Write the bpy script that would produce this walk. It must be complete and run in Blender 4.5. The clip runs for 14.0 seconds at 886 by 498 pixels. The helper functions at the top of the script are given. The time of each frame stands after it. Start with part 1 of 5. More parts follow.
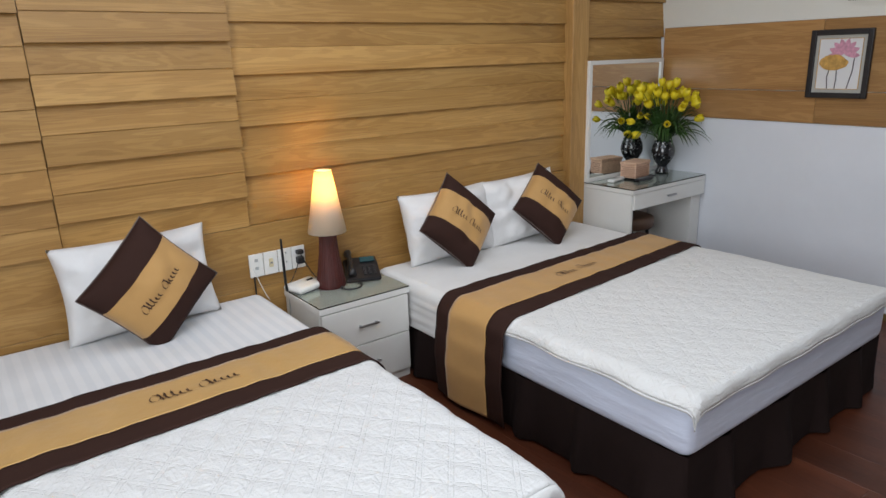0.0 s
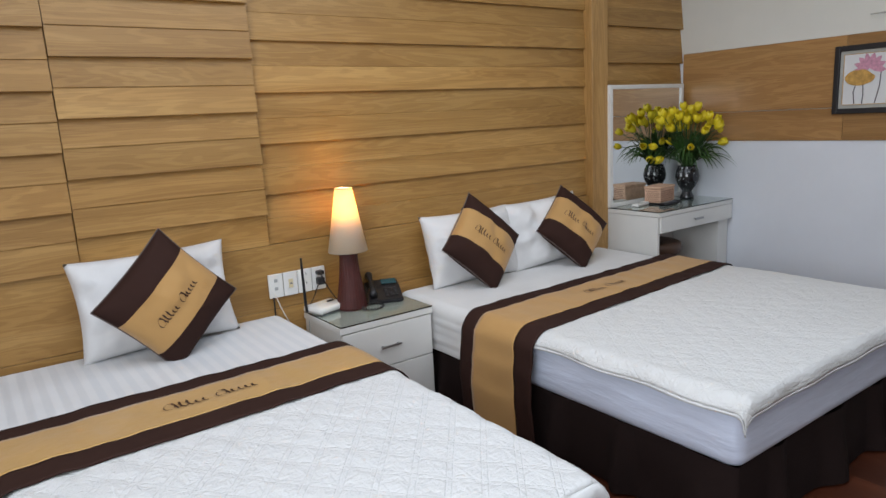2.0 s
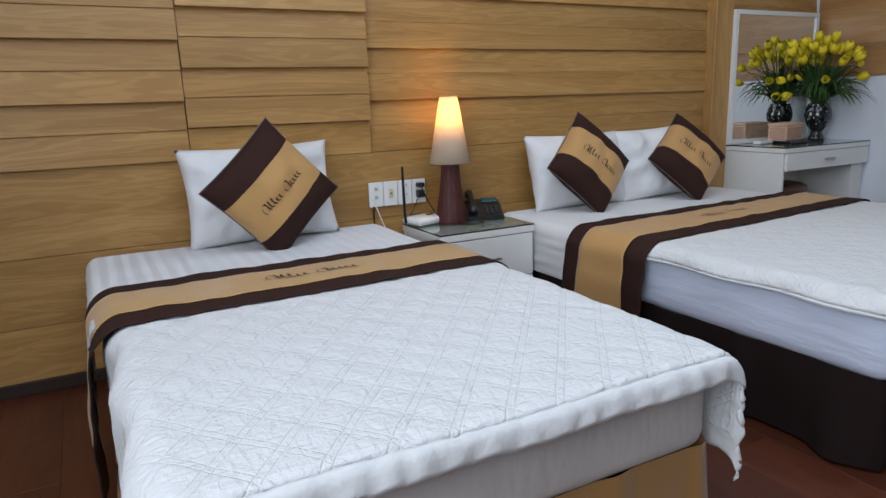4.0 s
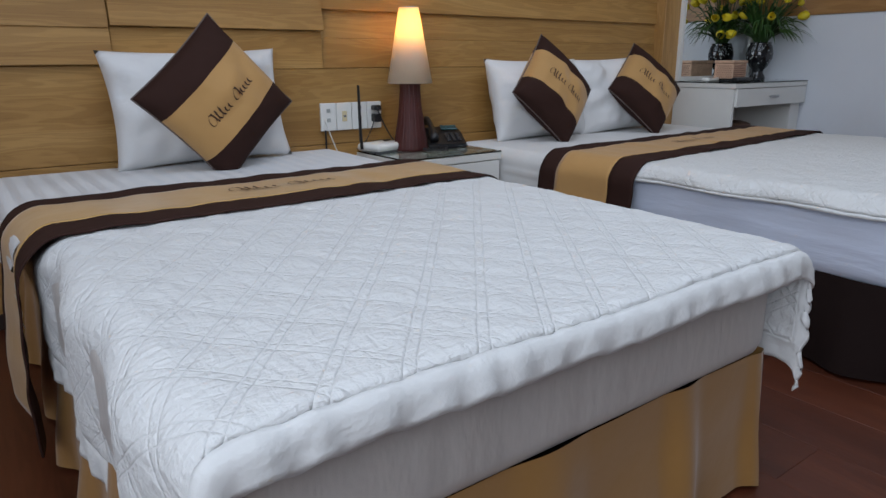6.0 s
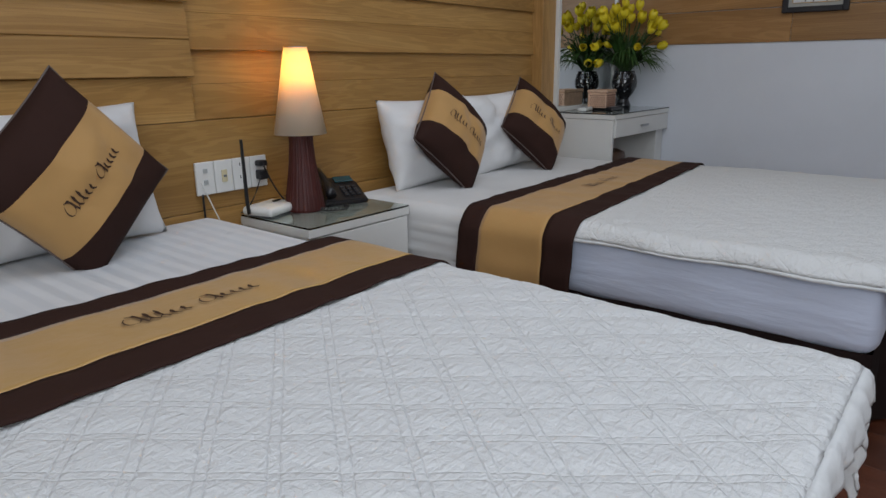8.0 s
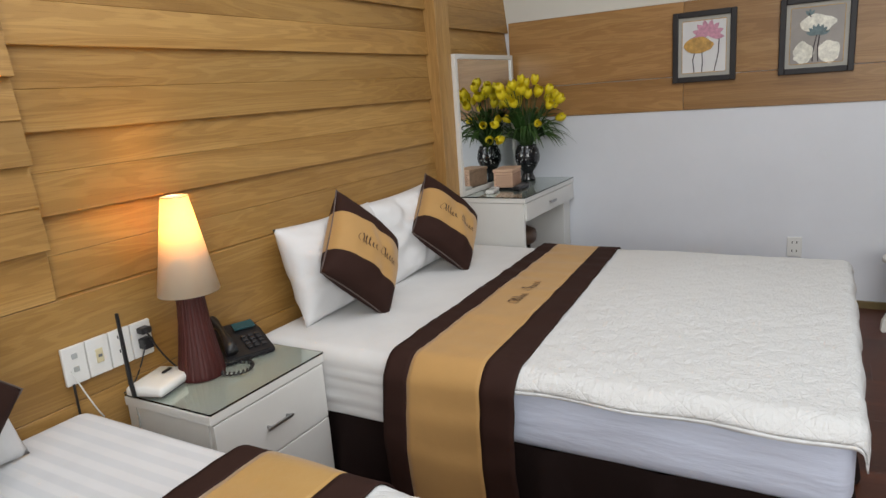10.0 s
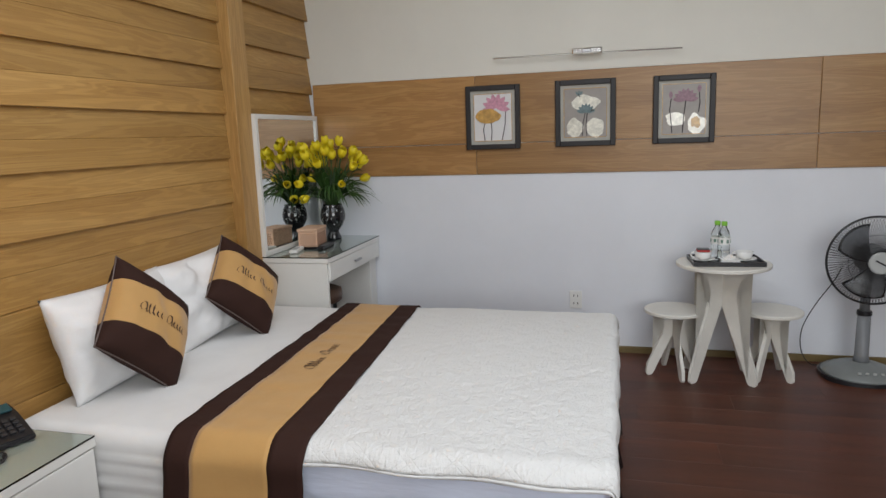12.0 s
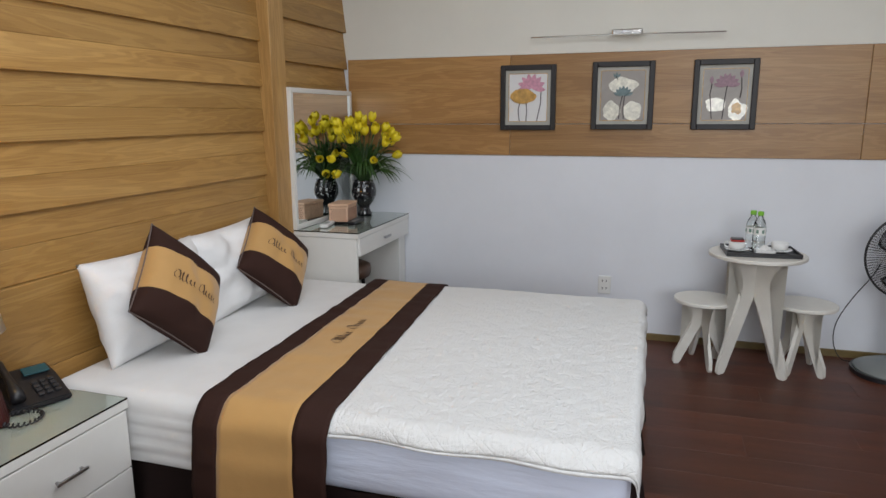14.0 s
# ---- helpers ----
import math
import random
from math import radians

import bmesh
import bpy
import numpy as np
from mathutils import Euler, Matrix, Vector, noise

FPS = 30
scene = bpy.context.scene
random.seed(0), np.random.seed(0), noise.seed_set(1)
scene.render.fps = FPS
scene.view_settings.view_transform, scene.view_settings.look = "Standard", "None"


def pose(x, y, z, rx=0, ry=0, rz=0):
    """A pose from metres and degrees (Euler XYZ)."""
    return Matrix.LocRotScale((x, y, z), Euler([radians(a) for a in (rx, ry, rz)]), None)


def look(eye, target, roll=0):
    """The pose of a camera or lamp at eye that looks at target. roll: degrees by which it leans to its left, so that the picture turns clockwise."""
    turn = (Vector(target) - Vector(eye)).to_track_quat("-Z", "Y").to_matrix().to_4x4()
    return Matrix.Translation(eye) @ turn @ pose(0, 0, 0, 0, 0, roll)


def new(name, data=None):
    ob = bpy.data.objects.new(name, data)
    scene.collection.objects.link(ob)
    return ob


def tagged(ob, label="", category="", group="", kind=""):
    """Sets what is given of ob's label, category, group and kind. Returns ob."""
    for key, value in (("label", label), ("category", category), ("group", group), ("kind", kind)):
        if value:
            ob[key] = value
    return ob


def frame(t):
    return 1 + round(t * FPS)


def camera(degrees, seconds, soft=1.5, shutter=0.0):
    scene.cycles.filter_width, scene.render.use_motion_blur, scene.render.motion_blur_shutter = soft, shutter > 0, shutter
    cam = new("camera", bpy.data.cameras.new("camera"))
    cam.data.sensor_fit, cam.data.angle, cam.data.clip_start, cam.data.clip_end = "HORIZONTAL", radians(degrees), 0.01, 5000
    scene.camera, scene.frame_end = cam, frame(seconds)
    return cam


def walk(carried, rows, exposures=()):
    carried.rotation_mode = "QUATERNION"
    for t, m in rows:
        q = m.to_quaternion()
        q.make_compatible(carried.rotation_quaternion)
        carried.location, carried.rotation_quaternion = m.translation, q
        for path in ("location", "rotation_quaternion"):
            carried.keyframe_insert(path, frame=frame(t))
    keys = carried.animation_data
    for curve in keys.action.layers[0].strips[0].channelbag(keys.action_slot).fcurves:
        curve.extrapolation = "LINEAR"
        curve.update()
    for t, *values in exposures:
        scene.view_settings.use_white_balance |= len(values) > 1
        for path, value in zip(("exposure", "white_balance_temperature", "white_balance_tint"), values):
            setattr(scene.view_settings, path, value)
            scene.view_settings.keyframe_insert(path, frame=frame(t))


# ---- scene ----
cam = camera(67.2, 14.0)
PATH = [
    (0, (-1.744, 5.931, 1.593), (-0.587, 7.465, 1.039), -1.7),
    (0.5, (-1.735, 5.947, 1.537), (-0.548, 7.455, 0.974), -2.2),
    (1, (-1.729, 5.952, 1.496), (-0.544, 7.472, 0.964), -2.3),
    (1.5, (-1.74, 5.973, 1.445), (-0.544, 7.504, 0.97), -1.8),
    (2, (-1.747, 5.982, 1.393), (-0.603, 7.577, 1.007), -2.9),
    (2.5, (-1.741, 5.994, 1.343), (-0.657, 7.641, 1.011), -2.9),
    (3, (-1.749, 6.001, 1.242), (-0.715, 7.682, 0.92), -3.5),
    (3.5, (-1.762, 6.047, 1.18), (-0.78, 7.746, 0.795), -4.1),
    (4, (-1.782, 6.066, 1.079), (-0.869, 7.792, 0.645), -1.8),
    (4.2, (-1.781, 6.093, 1.048), (-0.889, 7.828, 0.606), -1.5),
    (6.3, (-1.902, 6.457, 0.883), (-0.709, 7.963, 0.328), 0.2),
    (6.5, (-1.896, 6.52, 0.887), (-0.672, 8.001, 0.333), 0.5),
    (7, (-1.887, 6.622, 0.899), (-0.594, 8.055, 0.375), 0.9),
    (7.5, (-1.886, 6.753, 0.947), (-0.474, 8.067, 0.417), 0.1),
    (7.7, (-1.884, 6.816, 0.975), (-0.422, 8.073, 0.442), 0.3),
    (9.2, (-1.72, 6.87, 1.235), (-0.144, 7.988, 0.733), -3.6),
    (9.8, (-1.657, 7.035, 1.304), (-0.036, 8.098, 0.814), -5.2),
    (10, (-1.628, 7.057, 1.337), (0.052, 8.044, 0.885), -4.2),
    (10.5, (-1.599, 6.984, 1.394), (0.179, 7.84, 1.069), -1.9),
    (11, (-1.576, 6.948, 1.406), (0.289, 7.604, 1.105), -2.3),
    (11.5, (-1.598, 6.954, 1.401), (0.306, 7.474, 1.081), -1.7),
    (12, (-1.608, 6.951, 1.392), (0.298, 7.455, 1.057), -2.0),
    (12.5, (-1.615, 6.954, 1.392), (0.291, 7.452, 1.047), -0.5),
    (13, (-1.615, 6.951, 1.388), (0.28, 7.481, 1.035), -0.7),
    (13.5, (-1.605, 6.942, 1.403), (0.275, 7.511, 1.023), -0.5),
    (14, (-1.608, 6.955, 1.393), (0.264, 7.539, 0.998), -0.3),
]
EXPOSURES = [(0.0, -0.12, 6480, 10), (2.0, -0.16, 6330, 10), (3.4, -0.2, 6080, 10), (4.0, -0.38, 5950, 10), (6.5, -0.74, 5950, 10), (7.5, -0.88, 6100, 10), (10.0, -0.1, 6850, 10), (14.0, -0.1, 6600, 10)]
walk(cam, [(t, look(eye, target, roll)) for t, eye, target, roll in PATH], EXPOSURES)

# ---- world, windows' daylight, exposure ----
world = bpy.data.worlds.new("world")
scene.world = world
world.use_nodes = True
_sky = world.node_tree.nodes.new("ShaderNodeTexSky")
_sky.sky_type, _sky.sun_disc = "NISHITA", False
_sky.sun_elevation, _sky.sun_rotation = radians(50), radians(200)
world.node_tree.links.new(_sky.outputs[0], world.node_tree.nodes["Background"].inputs[0])
world.node_tree.nodes["Background"].inputs[1].default_value = 0.12


def lamp(name, kind, energy, m, colour=(1, 1, 1), size=(1, 1), radius=0.02):
    data = bpy.data.lights.new(name, kind)
    data.energy, data.color = energy, colour
    if kind == "AREA":
        data.shape, data.size, data.size_y = "RECTANGLE", size[0], size[1]
    if kind == "POINT":
        data.shadow_soft_size = radius
    ob = new(name, data)
    ob.matrix_world = m
    return ob


WX0, WX1, WY, WL, CEIL = -3.1, 2.45, 0.6, 8.87, 2.85
FZ = 0.05  # the finished floor
# bounds of an unseen ceiling opening, added to let overhead light in
ADDED_OPENING = (-2.1, 1.0, 5.8, 8.2)
lamp("window_daylight", "AREA", 78, look((WX0 + 0.02, 5.6, 1.75), (2.0, 5.6, 1.35)), (0.95, 0.975, 1.0), (2.6, 1.6))
# added area lamp over the beds, no known source above them
lamp("added_overhead_light", "AREA", 60, look((ADDED_OPENING[0] * 0.5 + ADDED_OPENING[1] * 0.5, ADDED_OPENING[2] * 0.5 + ADDED_OPENING[3] * 0.5, CEIL + 0.06), (ADDED_OPENING[0] * 0.5 + ADDED_OPENING[1] * 0.5, ADDED_OPENING[2] * 0.5 + ADDED_OPENING[3] * 0.5 + 0.001, 0)), (0.90, 0.95, 1.0), (ADDED_OPENING[1] - ADDED_OPENING[0], ADDED_OPENING[3] - ADDED_OPENING[2]))
lamp("bulb_light", "POINT", 3.6, pose(-0.315, 8.745, 1.052), (1.0, 0.60, 0.16), radius=0.02)


# ---- materials ----
def material(name):
    m = bpy.data.materials.new(name)
    m.use_nodes = True
    nt = m.node_tree
    return m, nt, nt.nodes["Principled BSDF"]


def node(nt, kind, **sockets):
    n = nt.nodes.new(kind)
    for k, v in sockets.items():
        n.inputs[k.replace("_", " ")].default_value = v
    return n


def mapped(nt, scale, shuffle=False, what="Object"):
    """Object coordinates, scaled; shuffle moves them by a random step for each object."""
    tc = nt.nodes.new("ShaderNodeTexCoord")
    mp = nt.nodes.new("ShaderNodeMapping")
    mp.inputs["Scale"].default_value = scale
    nt.links.new(tc.outputs[what], mp.inputs["Vector"])
    if shuffle:
        info = nt.nodes.new("ShaderNodeObjectInfo")
        mul = nt.nodes.new("ShaderNodeVectorMath")
        mul.operation = "SCALE"
        mul.inputs[0].default_value = (37.0, 23.0, 51.0)
        nt.links.new(info.outputs["Random"], mul.inputs["Scale"])
        nt.links.new(mul.outputs[0], mp.inputs["Location"])
    return mp.outputs[0]


def ramp(nt, fac, stops):
    r = nt.nodes.new("ShaderNodeValToRGB")
    while len(r.color_ramp.elements) < len(stops):
        r.color_ramp.elements.new(0.5)
    for e, (p, c) in zip(r.color_ramp.elements, stops):
        e.position, e.color = p, (*c, 1)
    nt.links.new(fac, r.inputs[0])
    return r.outputs[0]


def bump(nt, bsdf, height, strength, distance):
    b = nt.nodes.new("ShaderNodeBump")
    b.inputs["Strength"].default_value, b.inputs["Distance"].default_value = strength, distance
    nt.links.new(height, b.inputs["Height"])
    nt.links.new(b.outputs[0], bsdf.inputs["Normal"])


def mix(nt, fac, a, b, mode="MIX"):
    n = nt.nodes.new("ShaderNodeMix")
    n.data_type, n.blend_type = "RGBA", mode
    for sock, v in ((n.inputs[0], fac), (n.inputs[6], a), (n.inputs[7], b)):
        if isinstance(v, (int, float)):
            sock.default_value = v
        elif isinstance(v, tuple):
            sock.default_value = (*v, 1)
        else:
            nt.links.new(v, sock)
    return n.outputs[2]


def wood(name, dark, mid, light, along="x", rough=0.42, spread=0.16, fine=1.0):
    """Printed wood grain, running along one axis, shuffled from board to board."""
    m, nt, b = material(name)
    s = {"x": (0.75, 9.0, 9.0), "y": (9.0, 0.75, 9.0), "z": (9.0, 9.0, 0.75)}[along]
    co = mapped(nt, s, True)
    big = node(nt, "ShaderNodeTexNoise", Scale=1.1 * fine, Detail=3.0, Roughness=0.55, Distortion=0.6)
    nt.links.new(co, big.inputs["Vector"])
    # rings: a sine of the noise gives cathedral figures
    mul = nt.nodes.new("ShaderNodeMath")
    mul.operation = "MULTIPLY"
    mul.inputs[1].default_value = 75.0
    nt.links.new(big.outputs[0], mul.inputs[0])
    sine = nt.nodes.new("ShaderNodeMath")
    sine.operation = "SINE"
    nt.links.new(mul.outputs[0], sine.inputs[0])
    s2 = tuple(v * (2.2 if v < 2 else 9) for v in s)
    pores = node(nt, "ShaderNodeTexNoise", Scale=3.4 * fine, Detail=6.0, Roughness=0.78)
    nt.links.new(mapped(nt, s2, True), pores.inputs["Vector"])
    col = ramp(nt, big.outputs[0], [(0.25, dark), (0.5, mid), (0.78, light)])
    rings = ramp(nt, sine.outputs[0], [(0.0, (0.87, 0.84, 0.80)), (0.4, (1, 1, 1)), (1.0, (1.05, 1.05, 1.04))])
    col = mix(nt, 0.8, col, rings, "MULTIPLY")
    grain = ramp(nt, pores.outputs[0], [(0.30, (0.58, 0.52, 0.44)), (0.47, (1, 1, 1)), (1.0, (1.08, 1.07, 1.06))])
    col = mix(nt, 0.7, col, grain, "MULTIPLY")
    info = nt.nodes.new("ShaderNodeObjectInfo")
    tone = ramp(nt, info.outputs["Random"], [(0.0, (1 - spread, 1 - spread, 1 - spread * 1.1)), (1.0, (1 + spread * 0.4,) * 3)])
    col = mix(nt, 1.0, col, tone, "MULTIPLY")
    nt.links.new(col, b.inputs["Base Color"])
    b.inputs["Roughness"].default_value = rough
    bump(nt, b, pores.outputs[0], 0.25, 0.002)
    return m


def plain(name, colour, rough=0.5, metal=0.0, vary=0.08, scale=6.0, grain=0.0, grain_scale=400.0, coat=0.0, sheen=0.0):
    """A paint, plastic, metal or cloth with slow blotches and fine grain."""
    m, nt, b = material(name)
    n = node(nt, "ShaderNodeTexNoise", Scale=scale, Detail=5.0, Roughness=0.6)
    nt.links.new(mapped(nt, (1, 1, 1)), n.inputs["Vector"])
    lo = tuple(c * (1 - vary) for c in colour)
    hi = tuple(min(1, c * (1 + vary)) for c in colour)
    nt.links.new(ramp(nt, n.outputs[0], [(0.3, lo), (0.7, hi)]), b.inputs["Base Color"])
    b.inputs["Roughness"].default_value, b.inputs["Metallic"].default_value = rough, metal
    b.inputs["Coat Weight"].default_value = coat
    b.inputs["Sheen Weight"].default_value = sheen
    if grain:
        g = node(nt, "ShaderNodeTexNoise", Scale=grain_scale, Detail=2.0)
        nt.links.new(mapped(nt, (1, 1, 1)), g.inputs["Vector"])
        bump(nt, b, g.outputs[0], grain, 0.002)
    return m


def cloth(name, colour, rough=0.8, weave=0.25, wrinkle=0.35, sheen=0.15, wscale=9.0, stripes=0.0, stretch=(1, 1, 1)):
    """Woven cloth: creases at hand size, threads, and woven satin stripes where wanted."""
    m, nt, b = material(name)
    w = node(nt, "ShaderNodeTexNoise", Scale=wscale, Detail=4.0, Roughness=0.5, Distortion=0.15)
    nt.links.new(mapped(nt, stretch), w.inputs["Vector"])
    t = node(nt, "ShaderNodeTexNoise", Scale=520.0, Detail=1.0)
    nt.links.new(mapped(nt, (1, 1, 1)), t.inputs["Vector"])
    lo = tuple(c * 0.93 for c in colour)
    col = ramp(nt, w.outputs[0], [(0.3, lo), (0.65, colour)])
    if stripes:
        wave = node(nt, "ShaderNodeTexWave", Scale=stripes, Distortion=0.0)
        wave.bands_direction = "X"
        nt.links.new(mapped(nt, (1, 1, 1)), wave.inputs["Vector"])
        st = ramp(nt, wave.outputs["Fac"], [(0.40, (0.91, 0.925, 0.94)), (0.60, (1, 1, 1))])
        col = mix(nt, 1.0, col, st, "MULTIPLY")
        ro = ramp(nt, wave.outputs["Fac"], [(0.46, (0.38,) * 3), (0.54, (0.75,) * 3)])
        nt.links.new(ro, b.inputs["Roughness"])
    else:
        b.inputs["Roughness"].default_value = rough
    nt.links.new(col, b.inputs["Base Color"])
    b.inputs["Sheen Weight"].default_value = sheen
    b.inputs["Specular IOR Level"].default_value = 0.5 if rough < 0.5 else 0.18
    add = nt.nodes.new("ShaderNodeMath")
    add.operation = "MULTIPLY_ADD"
    add.inputs[1].default_value = weave * 0.06
    nt.links.new(t.outputs[0], add.inputs[0])
    nt.links.new(w.outputs[0], add.inputs[2])
    bump(nt, b, add.outputs[0], wrinkle, 0.02)
    return m


OAK = wood("oak_board", (0.315, 0.165, 0.045), (0.420, 0.235, 0.070), (0.495, 0.298, 0.102))
OAK_UP = wood("oak_post", (0.34, 0.185, 0.058), (0.43, 0.245, 0.082), (0.49, 0.30, 0.112), along="z")
OAK_SIDE = wood("oak_band", (0.29, 0.148, 0.050), (0.385, 0.205, 0.074), (0.455, 0.27, 0.105), along="y", rough=0.35)
FLOOR = wood("red_brown_laminate", (0.058, 0.015, 0.006), (0.095, 0.025, 0.010), (0.130, 0.038, 0.015), along="y", rough=0.42, spread=0.22)
JOINT = plain("dark_joint", (0.03, 0.015, 0.01), 0.8)
# Bluish daylight below and warm bounce above are put into these two wall colours.
WALL = plain("white_wall_paint", (0.73, 0.75, 0.79), 0.6, vary=0.03, scale=2.5, grain=0.12, grain_scale=160)
WALL_BOUNCE = plain("warm_bounce_wall_paint", (0.70, 0.685, 0.62), 0.65, vary=0.03, scale=2.5, grain=0.12, grain_scale=160)
CEILING = plain("white_ceiling_paint", (0.8, 0.8, 0.78), 0.8, vary=0.02)
SKIRTING = plain("olive_brown_skirting", (0.17, 0.12, 0.045), 0.4, vary=0.15, scale=14)
LACQUER = plain("white_lacquer", (0.74, 0.735, 0.70), 0.32, vary=0.03, scale=4)
BOARD_WHITE = plain("cream_painted_plywood", (0.73, 0.71, 0.65), 0.45, vary=0.05, scale=8, grain=0.06, grain_scale=90)
CHROME = plain("chrome", (0.78, 0.77, 0.75), 0.16, metal=1.0, vary=0.03)
STEEL_DARK = plain("grey_handle_metal", (0.42, 0.42, 0.43), 0.3, metal=1.0)
BLACK = plain("black_plastic", (0.014, 0.014, 0.016), 0.35, vary=0.2, grain=0.05)
BLACK_FRAME = plain("black_lacquered_wood", (0.010, 0.008, 0.009), 0.5, vary=0.25, scale=20)
GREY_PLASTIC = plain("grey_plastic", (0.20, 0.21, 0.22), 0.4, vary=0.06)
GREY_LIGHT = plain("light_grey_plastic", (0.42, 0.44, 0.43), 0.4, vary=0.05)
WHITE_PLASTIC = plain("white_plastic", (0.78, 0.78, 0.75), 0.35, vary=0.02)
IVORY_PLASTIC = plain("ivory_plastic", (0.68, 0.60, 0.38), 0.4, vary=0.03)
DARK_RED_WOOD = wood("dark_red_wood", (0.050, 0.008, 0.006), (0.070, 0.011, 0.008), (0.085, 0.014, 0.010), along="z", rough=0.5)
SHEET = cloth("striped_white_sateen", (0.76, 0.77, 0.78), 0.6, wrinkle=0.12, stripes=6.2, wscale=5)
SHEET_PLAIN = cloth("white_sheet", (0.74, 0.74, 0.73), 0.75, wrinkle=0.16, wscale=6)
# White fitted sheet; the bluish daylight on the mattress sides is in the colour.
SHEET_SIDE = cloth("daylight_tinted_white_sheet", (0.64, 0.69, 0.82), 0.6, wrinkle=0.35, wscale=4, stretch=(1, 1, 6))
# Satin sides; the shade beneath the coverlet's overhang is put into this grey.
MATTRESS_SHADED = cloth("shaded_grey_white_satin", (0.56, 0.53, 0.50), 0.42, wrinkle=0.55, wscale=5, stretch=(2.2, 2.2, 0.8))
QUILT, _nt, _b = material("white_quilted_cotton")
_b.inputs["Base Color"].default_value, _b.inputs["Roughness"].default_value = (0.71, 0.715, 0.71, 1), 0.85
_b.inputs["Specular IOR Level"].default_value = 0.18


def stitched(nt, bsdf, px, py, depth=0.52):
    """Relief of twin stitch lines in diamonds, with puckers along them and creases between."""
    def calc(op, a, b=None):
        n = nt.nodes.new("ShaderNodeMath")
        n.operation = op
        for sock, v in zip(n.inputs, (a, b)):
            if v is None:
                continue
            if isinstance(v, (int, float)):
                sock.default_value = v
            else:
                nt.links.new(v, sock)
        return n.outputs[0]
    sep = nt.nodes.new("ShaderNodeSeparateXYZ")
    co = mapped(nt, (1, 1, 1), what="UV")
    warp = node(nt, "ShaderNodeTexNoise", Scale=5.0, Detail=2.0)
    nt.links.new(co, warp.inputs["Vector"])
    nt.links.new(co, sep.inputs[0])
    x, y = sep.outputs[0], sep.outputs[1]
    wv = calc("MULTIPLY", warp.outputs[0], 0.06)
    lines = []
    for sign in (1, -1):
        t = calc("FRACT", calc("ADD", calc("ADD", calc("DIVIDE", x, px), calc("DIVIDE", y, sign * py)), wv))
        d = calc("ABSOLUTE", calc("SUBTRACT", calc("ABSOLUTE", calc("SUBTRACT", t, 0.5)), 0.09))
        lines.append(calc("MINIMUM", calc("DIVIDE", d, 0.034), 1.0))
    seam = calc("MINIMUM", lines[0], lines[1])
    height = calc("POWER", seam, 0.6)
    crease = node(nt, "ShaderNodeTexNoise", Scale=30.0, Detail=4.0, Roughness=0.6, Distortion=0.4)
    nt.links.new(mapped(nt, (1.0, 2.6, 1), what="UV"), crease.inputs["Vector"])
    crease2 = node(nt, "ShaderNodeTexNoise", Scale=22.0, Detail=3.0, Roughness=0.55, Distortion=0.5)
    nt.links.new(mapped(nt, (2.6, 0.9, 1), what="UV"), crease2.inputs["Vector"])
    total = calc("ADD", calc("MULTIPLY", height, depth), calc("ADD", calc("MULTIPLY", crease.outputs[0], 1.5), calc("MULTIPLY", crease2.outputs[0], 1.15)))
    bump(nt, bsdf, total, 0.75, 0.006)


stitched(_nt, _b, 0.108, 0.135, 0.34)
QUILT_SOFT, _nt, _b = material("softer_white_quilted_cotton")
_b.inputs["Base Color"].default_value, _b.inputs["Roughness"].default_value = (0.70, 0.70, 0.685, 1), 0.85
_b.inputs["Specular IOR Level"].default_value = 0.18
stitched(_nt, _b, 0.108, 0.135, 0.30)
QUILT_EDGE = cloth("white_cotton_edge", (0.71, 0.715, 0.71), 0.85, wrinkle=0.3, wscale=30)
PILLOW = cloth("white_pillowcase", (0.76, 0.76, 0.76), 0.8, wrinkle=0.5, wscale=7)
BROWN = cloth("dark_brown_cloth", (0.036, 0.016, 0.012), 0.85, wrinkle=0.22, sheen=0.0, weave=0.6)
BROWN_SKIRT = cloth("dark_brown_skirt", (0.015, 0.008, 0.007), 0.9, wrinkle=0.2, sheen=0.0)
GOLD = cloth("gold_satin", (0.50, 0.29, 0.085), 0.36, wrinkle=0.3, sheen=0.3, wscale=7)
TAN = cloth("tan_brocade", (0.50, 0.29, 0.105), 0.6, wrinkle=0.2, sheen=0.2, weave=0.8)
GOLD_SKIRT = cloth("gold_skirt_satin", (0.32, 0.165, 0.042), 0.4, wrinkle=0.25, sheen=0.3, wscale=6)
THREAD = plain("dark_brown_thread", (0.045, 0.018, 0.010), 0.6)
PIPING = plain("dark_grey_piping", (0.12, 0.09, 0.08), 0.5)
LEAF = plain("green_leaf", (0.035, 0.085, 0.018), 0.45, vary=0.4, scale=12)
PETAL = plain("yellow_petal", (0.78, 0.62, 0.015), 0.5, vary=0.12, scale=30)
VASE = plain("black_glazed_ceramic", (0.010, 0.010, 0.012), 0.12, vary=0.2, coat=0.5)
WICKER = plain("pale_pink_wicker", (0.62, 0.40, 0.27), 0.6, vary=0.15, scale=60)
WICKER_DARK = plain("dark_red_wicker", (0.14, 0.045, 0.025), 0.6, vary=0.15, scale=60)
CERAMIC = plain("white_ceramic", (0.80, 0.80, 0.78), 0.15, vary=0.01, coat=0.3)
RED = plain("red_label", (0.45, 0.03, 0.025), 0.5)
GREEN_CAP = plain("green_cap", (0.22, 0.55, 0.05), 0.4)
GREEN_LABEL = plain("grey_green_print", (0.14, 0.24, 0.19), 0.5)
TEAL = plain("teal_display", (0.02, 0.075, 0.085), 0.25)
